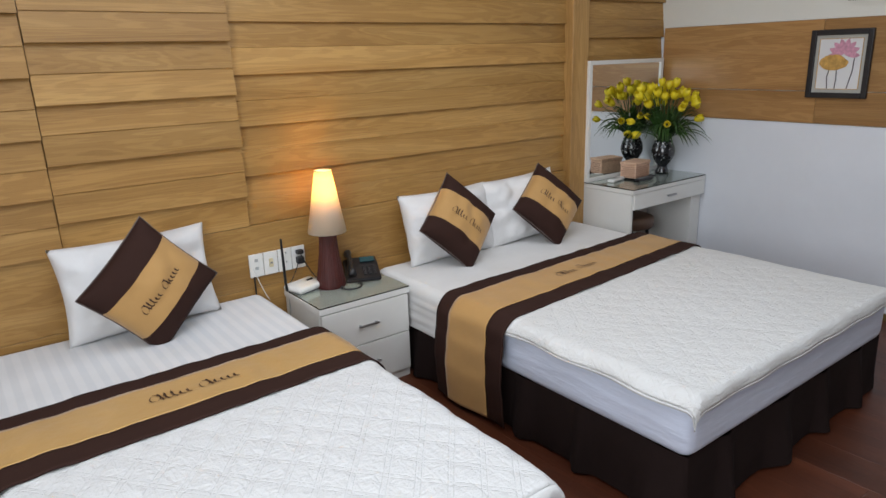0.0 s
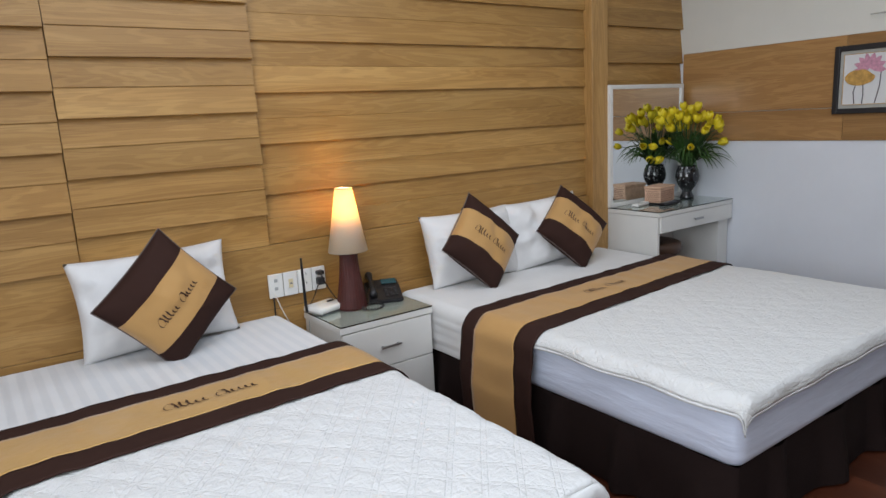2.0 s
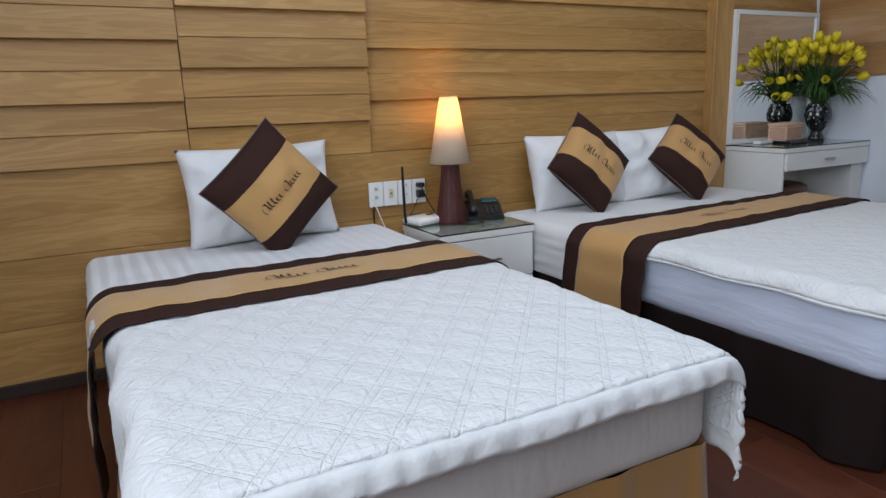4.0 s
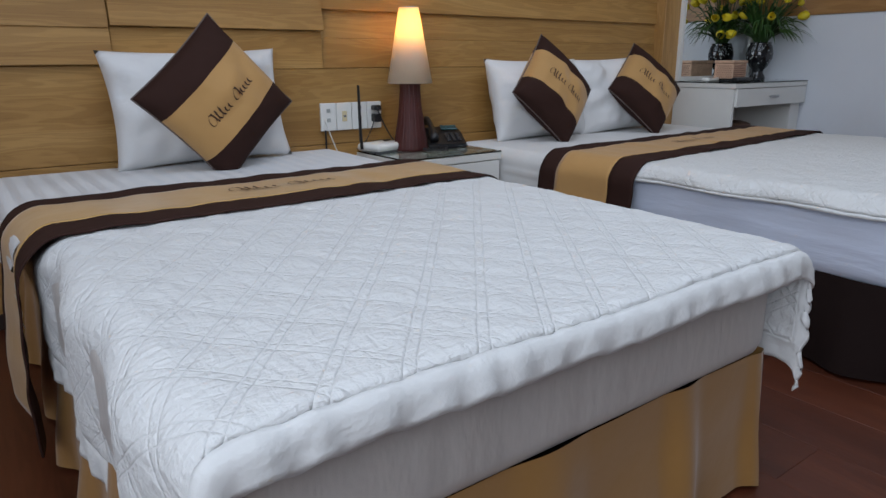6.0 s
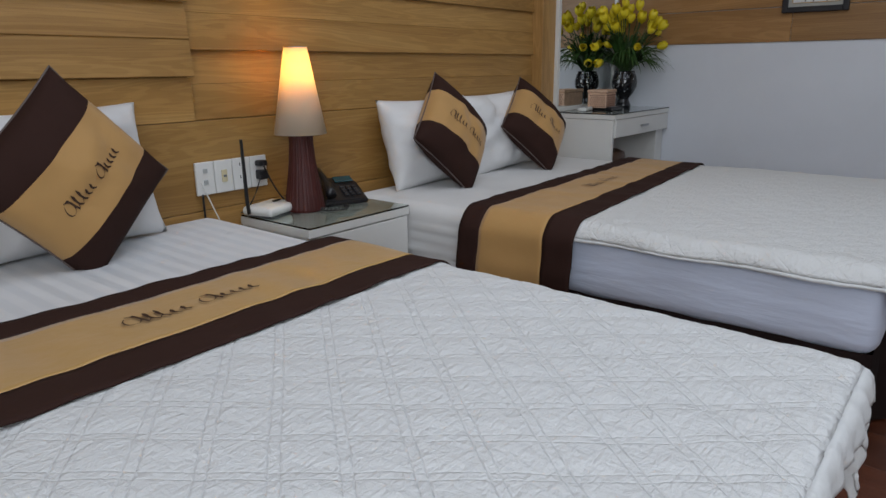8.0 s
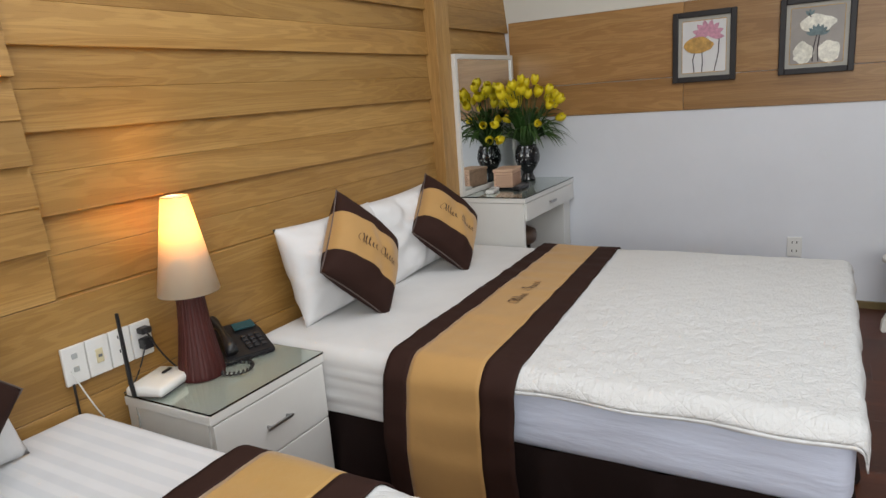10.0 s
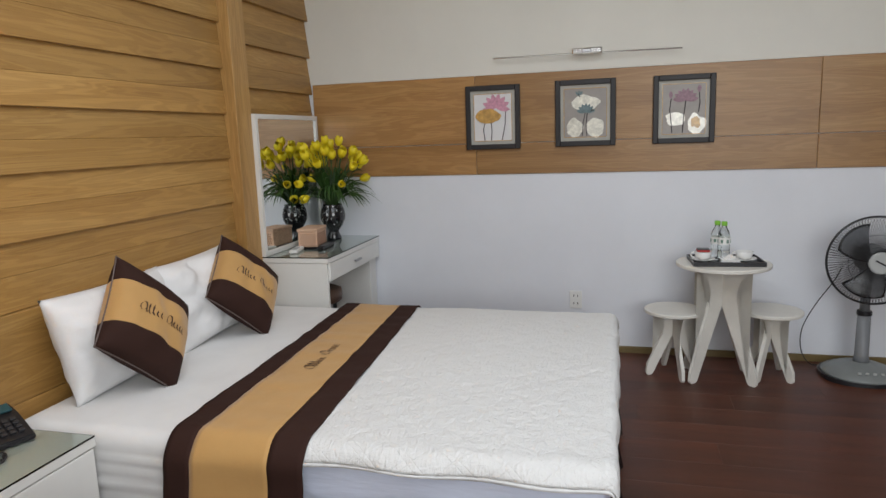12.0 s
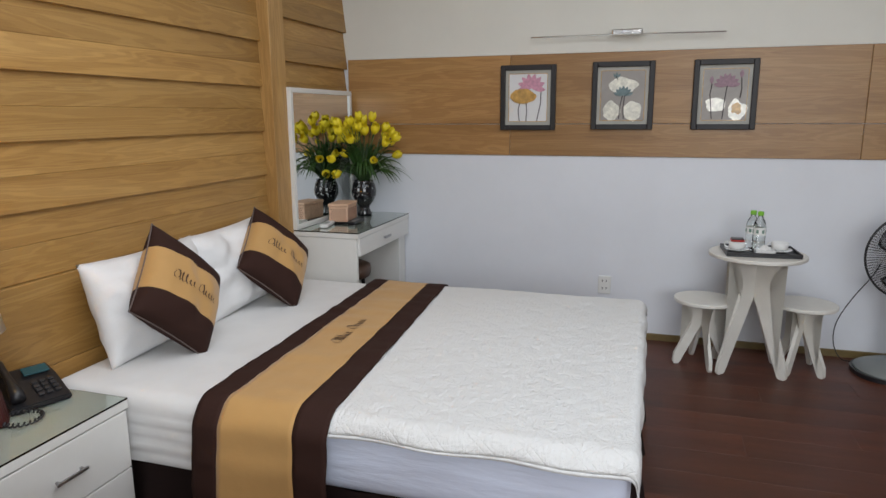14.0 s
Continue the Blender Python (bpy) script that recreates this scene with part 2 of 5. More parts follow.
MAT_GREY = plain("grey_picture_mount", (0.40, 0.39, 0.35), 0.7, vary=0.05, grain=0.2, grain_scale=700)
ART_WHITE = plain("white_picture_ground", (0.68, 0.68, 0.68), 0.4, vary=0.04)
ART_GREY = plain("warm_grey_picture_ground", (0.30, 0.275, 0.25), 0.4, vary=0.08, scale=14)
PEARL = plain("pearl_inlay", (0.78, 0.76, 0.66), 0.18, vary=0.25, scale=40, coat=0.6)
PEARL_GOLD = plain("gold_inlay", (0.50, 0.29, 0.08), 0.3, vary=0.35, scale=40, coat=0.4)
ART_PINK = plain("pink_paint", (0.56, 0.27, 0.36), 0.5, vary=0.25, scale=60)
ART_MAUVE = plain("mauve_paint", (0.28, 0.17, 0.21), 0.5, vary=0.2, scale=60)
ART_TEAL = plain("grey_teal_paint", (0.13, 0.19, 0.20), 0.5, vary=0.2, scale=60)
ART_INK = plain("ink_line", (0.05, 0.035, 0.04), 0.6)
SEAT_BROWN = plain("brown_stool_leatherette", (0.10, 0.055, 0.035), 0.45, vary=0.15)


def glass_material(name, colour, rough=0.0):
    m, nt, b = material(name)
    b.inputs["Base Color"].default_value = (*colour, 1)
    b.inputs["Transmission Weight"].default_value = 1.0
    b.inputs["Roughness"].default_value = rough
    b.inputs["IOR"].default_value = 1.48
    return m


GLASS = glass_material("clear_green_glass", (0.90, 0.97, 0.94))
CLEAR = glass_material("clear_plastic", (0.93, 0.97, 0.95), 0.03)
FAN_BLADE = glass_material("smoked_grey_blade", (0.36, 0.37, 0.38), 0.25)
MIRROR, _nt, _b = material("mirror_silver")
_b.inputs["Base Color"].default_value, _b.inputs["Metallic"].default_value, _b.inputs["Roughness"].default_value = (0.84, 0.87, 0.86, 1), 1.0, 0.015
SHADE, _nt, _b = material("cream_parchment_shade")
_b.inputs["Base Color"].default_value, _b.inputs["Roughness"].default_value = (0.86, 0.79, 0.67, 1), 0.7
_tr = _nt.nodes.new("ShaderNodeBsdfTranslucent")
_tr.inputs[0].default_value = (0.92, 0.72, 0.42, 1)
_mx = _nt.nodes.new("ShaderNodeMixShader")
_mx.inputs[0].default_value = 0.5
_nt.links.new(_b.outputs[0], _mx.inputs[1])
_nt.links.new(_tr.outputs[0], _mx.inputs[2])
_nt.links.new(_mx.outputs[0], _nt.nodes["Material Output"].inputs[0])
BULB, _nt, _b = material("glowing_bulb")
_b.inputs["Emission Color"].default_value, _b.inputs["Emission Strength"].default_value = (1, 0.75, 0.4, 1), 12.0


# ---- building helpers ----
def thing(name, label, category, group="", at=None):
    ob = new(name)
    ob.empty_display_size = 0.05
    if at is not None:
        ob.matrix_basis = at
    return tagged(ob, label, category, group)


def part(name, bm, mat, parent=None, label="", smooth=False, m=None):
    """One bmesh as one mesh object, under a thing or a part."""
    me = bpy.data.meshes.new(name)
    bmesh.ops.recalc_face_normals(bm, faces=bm.faces[:])
    bm.to_mesh(me)
    bm.free()
    me.materials.append(mat)
    if smooth:
        me.polygons.foreach_set("use_smooth", [True] * len(me.polygons))
    ob = new(name, me)
    if parent is not None:
        ob.parent = parent
    if m is not None:
        ob.matrix_basis = m
    return tagged(ob, label)


def box(x0, x1, y0, y1, z0, z1, bevel=0.0, seg=2, bm=None):
    own = bm is None
    bm = bm or bmesh.new()
    vs = [bm.verts.new((x, y, z)) for x in (x0, x1) for y in (y0, y1) for z in (z0, z1)]
    fs = [bm.faces.new([vs[i] for i in f]) for f in ((0, 1, 3, 2), (4, 6, 7, 5), (0, 4, 5, 1), (2, 3, 7, 6), (0, 2, 6, 4), (1, 5, 7, 3))]
    if bevel:
        es = list({e for f in fs for e in f.edges})
        bmesh.ops.bevel(bm, geom=es, offset=bevel, segments=seg, affect="EDGES", profile=0.5)
    return bm


def lathe(profile, seg=32, cap=True, bm=None, centre=(0, 0, 0)):
    """A turned body from (radius, height) pairs."""
    bm = bm or bmesh.new()
    rings = []
    for r, z in profile:
        rings.append([bm.verts.new((centre[0] + r * math.cos(a), centre[1] + r * math.sin(a), centre[2] + z)) for a in [2 * math.pi * k / seg for k in range(seg)]])
    for a, b in zip(rings, rings[1:]):
        for k in range(seg):
            bm.faces.new((a[k], a[(k + 1) % seg], b[(k + 1) % seg], b[k]))
    if cap:
        bm.faces.new(rings[0][::-1])
        bm.faces.new(rings[-1])
    return bm


def tube(points, r, seg=6, bm=None, closed=False):
    """A round wire along points; r may be a number or one for each point."""
    bm = bm or bmesh.new()
    pts = [Vector(p) for p in points]
    rings = []
    n = len(pts)
    for i, p in enumerate(pts):
        a = pts[(i - 1) % n] if closed or i else p
        b = pts[(i + 1) % n] if closed or i < n - 1 else p
        d = (b - a).normalized()
        u = d.cross(Vector((0, 0, 1)) if abs(d.z) < 0.9 else Vector((1, 0, 0))).normalized()
        v = d.cross(u)
        rr = r[i] if isinstance(r, (list, tuple)) else r
        rings.append([bm.verts.new(p + rr * (math.cos(t) * u + math.sin(t) * v)) for t in [2 * math.pi * k / seg for k in range(seg)]])
    pairs = list(zip(rings, rings[1:])) + ([(rings[-1], rings[0])] if closed else [])
    for a, b in pairs:
        for k in range(seg):
            bm.faces.new((a[k], a[(k + 1) % seg], b[(k + 1) % seg], b[k]))
    if not closed:
        bm.faces.new(rings[0][::-1])
        bm.faces.new(rings[-1])
    return bm


def prism(outline, z0, z1, bm=None):
    """An outline in x, y, drawn up from z0 to z1."""
    bm = bm or bmesh.new()
    a = [bm.verts.new((x, y, z0)) for x, y in outline]
    b = [bm.verts.new((x, y, z1)) for x, y in outline]
    bm.faces.new(a[::-1])
    bm.faces.new(b)
    n = len(a)
    for k in range(n):
        bm.faces.new((a[k], a[(k + 1) % n], b[(k + 1) % n], b[k]))
    return bm


def sheet(nu, nv, f, bm=None):
    """A grid of points f(u, v), u and v from 0 to 1."""
    bm = bm or bmesh.new()
    g = [[bm.verts.new(f(i / nu, j / nv)) for j in range(nv + 1)] for i in range(nu + 1)]
    for i in range(nu):
        for j in range(nv):
            bm.faces.new((g[i][j], g[i + 1][j], g[i + 1][j + 1], g[i][j + 1]))
    return bm


def wob(x, y, z=0.0, s=1.0):
    return noise.noise(Vector((x * s, y * s, z * s)))


# ---- the room ----
def structure(name, bm, mat, label, category):
    return tagged(part(name, bm, mat), label, category, kind="structure")


floor = structure("floor", box(WX0 - 0.15, WX1 + 0.15, WY - 0.15, WL + 0.2, FZ - 0.12, FZ - 0.004), JOINT, "red-brown laminate plank floor of the bedroom", "floor")
# unseen ceiling, left open where the added overhead lamp shines through
_cb = bmesh.new()
for _c in ((WX0 - 0.15, ADDED_OPENING[0], WY - 0.15, WL + 0.2), (ADDED_OPENING[1], WX1 + 0.15, WY - 0.15, WL + 0.2), (ADDED_OPENING[0], ADDED_OPENING[1], WY - 0.15, ADDED_OPENING[2]), (ADDED_OPENING[0], ADDED_OPENING[1], ADDED_OPENING[3], WL + 0.2)):
    box(*_c, CEIL, CEIL + 0.12, bm=_cb)
structure("ceiling", _cb, CEILING, "plain white painted ceiling, unseen, with an opening added for overhead light", "ceiling")
wall_north = structure("wall_north", box(WX0 - 0.15, WX1 + 0.15, WL + 0.045, WL + 0.2, 0, CEIL), OAK, "wall clad in overlapping oak boards behind the beds", "wall")
wall_east = structure("wall_east", box(WX1, WX1 + 0.15, WY - 0.15, WL + 0.045, 0, CEIL), WALL, "white painted side wall with an oak band", "wall")


def pierced(name, axis, at, thick, a0, a1, o0, o1, z0, z1, mat, label):
    """A wall with one opening through it; axis: along which it runs."""
    bm = bmesh.new()
    for s0, s1, b0, b1 in ((a0, o0, 0, CEIL), (o1, a1, 0, CEIL), (o0, o1, 0, z0), (o0, o1, z1, CEIL)):
        if b1 - b0 > 0.01:
            if axis == "x":
                box(s0, s1, at - thick, at, b0, b1, bm=bm)
            else:
                box(at - thick, at, s0, s1, b0, b1, bm=bm)
    return structure(name, bm, mat, label, "wall")


pierced("wall_west", "y", WX0, 0.15, WY, WL + 0.045, 4.3, 6.9, 0.95, 2.55, WALL, "plain white wall with a wide window")
structure("wall_south", box(WX0 - 0.15, WX1 + 0.15, WY - 0.15, WY, 0, CEIL), WALL, "plain white painted wall", "wall")


def window(name, axis, at, o0, o1, z0, z1, n, label):
    w = tagged(new(name), label, "window", kind="structure")
    bm = bmesh.new()
    bars = [o0 + (o1 - o0) * k / n for k in range(n + 1)]
    cuts = [(b - 0.03 if 0 < k < n else (b if k == 0 else b - 0.06), 0.06, z0, z1) for k, b in enumerate(bars)]
    for b, wd, a, c in cuts:
        args = (b, b + wd, at - 0.10, at - 0.05, a, c)
        box(*(args if axis == "x" else (args[2], args[3], args[0], args[1], a, c)), bm=bm)
    for a, c in ((z0, z0 + 0.06), (z1 - 0.06, z1)):
        args = (o0 + 0.061, o1 - 0.061, at - 0.098, at - 0.052, a, c)
        box(*(args if axis == "x" else (args[2], args[3], args[0], args[1], a, c)), bm=bm)
    part("window_frame", bm, WHITE_PLASTIC, w)
    return w


window("window_1", "y", WX0, 4.3, 6.9, 0.95, 2.55, 3, "wide white-framed window letting in daylight")
tagged(part("ground", box(-60, 60, -80, 60, -3.2, -3.0), plain("pale_paving", (0.3, 0.3, 0.28), 0.8)), "pale open ground outside the building", "ground", kind="structure")


def clapboard(x0, x1, z0, z1, y, parent, lap0, lap1):
    """One lapped board: its lower edge stands proud of the board below by lap0, its upper edge by lap1."""
    bm = bmesh.new()
    prof = [(y + 0.006, z0), (y - lap0 + 0.002, z0), (y - lap0, z0 + 0.002), (y - lap1, z1 - 0.001), (y - lap1 + 0.001, z1), (y + 0.006, z1)]
    a = [bm.verts.new((x0, p, q)) for p, q in prof]
    b = [bm.verts.new((x1, p, q)) for p, q in prof]
    bm.faces.new(a)
    bm.faces.new(b[::-1])
    for k in range(len(prof)):
        j = (k + 1) % len(prof)
        bm.faces.new((a[k], b[k], b[j], a[j]))
    return part("board", bm, OAK, parent)


PANEL_Y, RECESS_Y = WL, WL + 0.036
LAP = 0.024


def board_column(x0, x1, z, y, pitch=0.226, notch=0.0, lap=LAP):
    """Courses of two boards each, the lower of the two standing out over the course beneath."""
    while z < CEIL:
        top = min(CEIL, z + pitch)
        mid = z + pitch * random.uniform(0.49, 0.52)
        clapboard(x0 + 0.001, x1 - 0.001, z, min(mid, CEIL), y, wall_north, lap, lap * (0.5 - notch))
        if mid < CEIL:
            clapboard(x0 + 0.001, x1 - 0.001, mid, top, y, wall_north, lap * (0.48 + notch), 0.0)
        z += pitch


# flat boards low on the wall, then lapped courses in four bays
for bx0, bx1 in ((WX0, -1.413), (-1.411, 1.49)):
    for bz0, bz1 in ((0.0, 0.30), (0.302, 0.56), (0.562, 0.861 if bx0 > -1.42 else 0.879)):
        part("board", box(bx0, bx1, PANEL_Y, WL + 0.044, bz0, bz1, 0.002, 1), OAK, wall_north)
part("board", box(-1.411, -0.645, PANEL_Y, WL + 0.044, 0.863, 1.003, 0.002, 1), OAK, wall_north)
part("board", box(-1.411, -0.655, PANEL_Y + 0.007, WL + 0.044, 1.004, CEIL), OAK, wall_north)
board_column(WX0, -1.413, 0.881, PANEL_Y, notch=0.12)
board_column(-1.411, -0.645, 1.005, PANEL_Y, notch=0.12)
board_column(-0.645, 1.49, 0.863, RECESS_Y, 0.2255, lap=0.017)
part("post_board", box(1.49, 1.635, PANEL_Y - 0.035, WL + 0.044, 0.0, CEIL, 0.003, 1), OAK_UP, wall_north)
board_column(1.637, WX1 - 0.002, 0.098, PANEL_Y + 0.012, 0.226)
trim = structure("baseboard", box(WX0, -0.6, PANEL_Y - 0.018, PANEL_Y - 0.001, FZ, FZ + 0.05, 0.003, 1), JOINT, "dark stained baseboard under the oak cladding", "baseboard")
# oak band on the side wall, in two courses, and its skirting
for by0, by1 in ((WY, 4.0), (4.002, 5.9), (5.902, 7.788), (7.79, PANEL_Y - 0.02)):
    part("board", box(WX1 - 0.012, WX1 - 0.0005, by0, by1, 1.337, 1.738, 0.002, 1), OAK_SIDE, wall_east)
    part("board", box(WX1 - 0.010, WX1 - 0.0005, by0, by1, 1.148, 1.334, 0.002, 1), OAK_SIDE, wall_east)
part("upper_wall", box(WX1 - 0.004, WX1 - 0.0005, WY, WL + 0.04, 1.740, CEIL), WALL_BOUNCE, wall_east, "white upper wall with warm bounce light put into its colour")
structure("skirting", box(WX1 - 0.014, WX1 - 0.0005, WY, PANEL_Y - 0.02, FZ - 0.005, 0.09, 0.003, 1), SKIRTING, "olive-brown skirting board along the white wall", "skirting")


# ---- beds ----


def fold(s, a, b, r):
    """A cloth that lies from a to b and hangs past both: where its point s comes to lie, and how far down."""
    if s < a + r:
        d = a + r - s
        if d < r * math.pi / 2:
            return a + r - r * math.sin(d / r), r - r * math.cos(d / r)
        return a, r + d - r * math.pi / 2
    if s > b - r:
        d = s - b + r
        if d < r * math.pi / 2:
            return b - r + r * math.sin(d / r), r - r * math.cos(d / r)
        return b, r + d - r * math.pi / 2
    return s, 0.0


def skirt_mesh(x0, x1, y0, y1, z0, z1, pleat, amp):
    """A hanging valance with soft folds round three sides, open at the head."""
    path, length = [], 0
    corners = [(x0, y1), (x0, y0), (x1, y0), (x1, y1)]
    for (ax, ay), (bx, by) in zip(corners, corners[1:]):
        n = int(math.hypot(bx - ax, by - ay) / 0.014)
        nx, ny = (by - ay), -(bx - ax)
        l = math.hypot(nx, ny)
        for k in range(n):
            path.append((ax + (bx - ax) * k / n, ay + (by - ay) * k / n, -nx / l, -ny / l, length + k * 0.014))
        length += n * 0.014
    path = [(x, y, -nx, -ny, s) for x, y, nx, ny, s in path]

    def f(u, v):
        x, y, nx, ny, s = path[min(len(path) - 1, round(u * (len(path) - 1)))]
        ph = s / pleat * 2 * math.pi + 3.2 * wob(s * 2.1, 3.3)
        swing = (max(0, math.sin(ph)) ** 2 * amp + 0.012 * wob(s * 5, v * 2, 8)) * (0.25 + 0.75 * v) + 0.012 * v
        cx, cy = (x0 + x1) / 2, (y0 + y1) / 2
        sx = 1 if (x - cx) * nx + (y - cy) * ny > 0 else -1
        return (x + sx * nx * swing, y + sx * ny * swing, z1 - v * (z1 - z0))
    return sheet(len(path) - 1, 8, f)


def rounded_slab(x0, x1, y0, y1, z0, z1, r, seam=None, puff=0.006):
    bm = box(x0, x1, y0, y1, z0, z1, r, 5)
    bmesh.ops.subdivide_edges(bm, edges=[e for e in bm.edges if e.calc_length() > 0.3], cuts=24, use_grid_fill=True)
    for v in bm.verts:
        v.co.z += puff * wob(v.co.x, v.co.y, 2, 2.4) if v.co.z > (z0 + z1) / 2 else 0
        if z0 + 0.03 < v.co.z < z1 - 0.02:
            out = 0.006 * wob(v.co.x * 3, v.co.y * 3, v.co.z * 18)
            v.co.x += out if v.co.x > (x0 + x1) / 2 else -out
    return bm


def make_bed(bed, side, skirt, pleat, amp, top_mat, label, group):
    x0, x1, y0, y1, top_z = bed
    mz, inset = (0.325, 0.025) if bed is B1 else (0.300, 0.0)
    b = thing("bed", label, "bed", group)
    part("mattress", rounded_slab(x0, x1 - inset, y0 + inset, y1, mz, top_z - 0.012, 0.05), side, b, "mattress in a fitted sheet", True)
    part("bed_base", box(x0 + 0.08, x1 - 0.08, y0 + 0.09, y1, FZ, mz + 0.02, 0.01), BROWN_SKIRT, b)
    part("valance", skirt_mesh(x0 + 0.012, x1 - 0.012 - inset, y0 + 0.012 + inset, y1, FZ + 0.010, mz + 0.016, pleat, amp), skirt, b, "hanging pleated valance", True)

    def top(u, v):
        sx = x0 - 0.215 + u * (x1 - x0 + 0.43)
        x, d = fold(sx, x0 - (0.045 if bed is B1 else 0.005), x1 + 0.005, 0.05)
        y = y1 - 0.93 * (1 - v)
        out = 0.006 * max(0.0, math.sin(d * 150 + 5 * wob(y * 2.2, d * 6, 3))) * min(1, max(0, d - 0.04) / 0.03) * (0.4 + abs(wob(y * 4, d * 9)) * 2)
        x += -out if sx < (x0 + x1) / 2 else out
        return (x, y, top_z + 0.004 * wob(sx * 2, y * 2, 4) - d - 0.02 * max(0, (v - 0.95) / 0.05) ** 2)
    part("top_sheet", sheet(150, 50, top), top_mat, b, "smooth tucked top sheet", True)
    return b


B1, B2 = (-1.785, -0.643, 6.935, 8.84, 0.552), (0.0, 1.535, 6.962, 8.84, 0.530)
make_bed(B1, MATTRESS_SHADED, GOLD_SKIRT, 0.29, 0.035, SHEET, "single bed with a gold pleated valance and striped sheet", "hotel beds")
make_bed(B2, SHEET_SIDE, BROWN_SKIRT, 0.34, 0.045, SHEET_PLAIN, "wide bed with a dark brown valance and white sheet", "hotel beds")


def quilt_relief(x, y, px=0.108, py=0.135):
    """Depth of diamond quilting with twin stitch lines."""
    h = 0.0
    for sgn in (1, -1):
        t = (x / px + sgn * y / py) % 1.0
        h += 0.5 * math.sin(math.pi * ((t + 0.5) % 1.0)) - 0.30 * math.exp(-((abs(t - 0.5) - 0.09) / 0.04) ** 2)
    return h


def make_quilt(bed, y_back, over_l, over_r, over_f, label, relief=0.006, shear=0.0, border=0.052, ripple=0.7, seam=0.004):
    x0, x1, y0, y1, top_z = bed
    x0, x1, y0 = x0 + (0.008 if bed is B1 else -0.012), x1 + 0.012, y0 - 0.012
    roll = 0.05
    w, l = x1 - x0 + over_l + over_r, y_back - y0 + over_f
    top = top_z + 0.012
    sag = 0.012 if bed is B1 else 0.0

    def f(u, v):
        sx, sy = x0 - over_l + u * w, y0 - over_f + v * l
        x, dx = fold(sx, x0, x1, roll)
        y, dy = fold(sy, y0, 1e3, 0.022)
        edge = min(u * w, (1 - u) * w, v * l)
        h = quilt_relief(sx, sy) * relief if edge > border else 0.0
        if abs(edge - border) < 0.012:
            h -= seam * (1 - abs(edge - border) / 0.012)
        if edge < border:
            along = sy if edge != v * l else sx
            h += ripple * 0.006 * math.sin(along * 95 + 3 * wob(along * 9, 1.7)) * (1 - edge / border) + 0.003 * wob(along * 30, edge * 20)
        h += 0.006 * wob(sx * 3, sy * 3, 5) * min(1, (1 - v) * 6) + 0.0016 * wob(sx * 14, sy * 11, 9) + 0.0016 * wob(sx * 30 + sy * 22, sy * 9 - sx * 7, 3) + 0.0010 * wob(sx * 60, sy * 60, 7)
        drop = dx + dy
        # hanging cloth swings a little; lying cloth rises
        ox = (-1 if sx < x0 + roll else 1 if sx > x1 - roll else 0) * min(1, dx / 0.05) * (h + 0.008 + 0.010 * math.sin(sy * 17))
        oy = -min(1, dy / 0.04) * (h + 0.006 + 0.003 * math.sin(sx * 21))
        y += shear * (x - x0) * v
        return (x + ox, y + oy, top - sag * (1 - v) - drop + (h if drop < 0.05 else h * 0.3))
    # the stitched panel, and round three sides a plain gathered border
    nu, nv = int(w / 0.0085), int(l / 0.0085)
    co = [f(i / nu, j / nv) for i in range(nu + 1) for j in range(nv + 1)]
    flat = np.array([(x0 - over_l + i / nu * w, y0 - over_f + j / nv * l) for i in range(nu + 1) for j in range(nv + 1)], dtype=np.float32)
    groups = {"panel": [], "border": []}
    for i in range(nu):
        for j in range(nv):
            edge = min((i + 0.5) / nu * w, (1 - (i + 0.5) / nu) * w, (j + 0.5) / nv * l)
            k = i * (nv + 1) + j
            groups["panel" if edge > border else "border"].append((k, k + nv + 1, k + nv + 2, k + 1))
    q = thing("quilt", label, "quilt", "quilts")
    for name, mat in (("panel", QUILT if bed is B1 else QUILT_SOFT), ("border", QUILT_EDGE)):
        faces = np.array(groups[name])
        used, where = np.unique(faces, return_inverse=True)
        me = bpy.data.meshes.new(name)
        me.from_pydata([co[k] for k in used], [], where.reshape(-1, 4).tolist())
        me.materials.append(mat)
        me.polygons.foreach_set("use_smooth", [True] * len(me.polygons))
        uv = me.uv_layers.new(name="cloth")
        ids = np.zeros(len(me.loops), dtype=np.int32)
        me.loops.foreach_get("vertex_index", ids)
        uv.data.foreach_set("uv", flat[used][ids].ravel())
        ob = new(name, me)
        ob.parent = q
        tagged(ob, "diamond-stitched cotton" if name == "panel" else "gathered plain edge")
        mod = ob.modifiers.new("thickness", "SOLIDIFY")
        mod.thickness, mod.offset = 0.005, 1.0
    return q


make_quilt(B1, 7.88, 0.27, 0.22, 0.040, "white diamond-quilted coverlet hanging over the single bed", relief=0.0028)
make_quilt(B2, 7.90, 0.03, 0.0, 0.045, "white diamond-quilted coverlet on the wide bed", relief=0.0014, shear=0.09, ripple=0.1, border=0.006, seam=0.0)


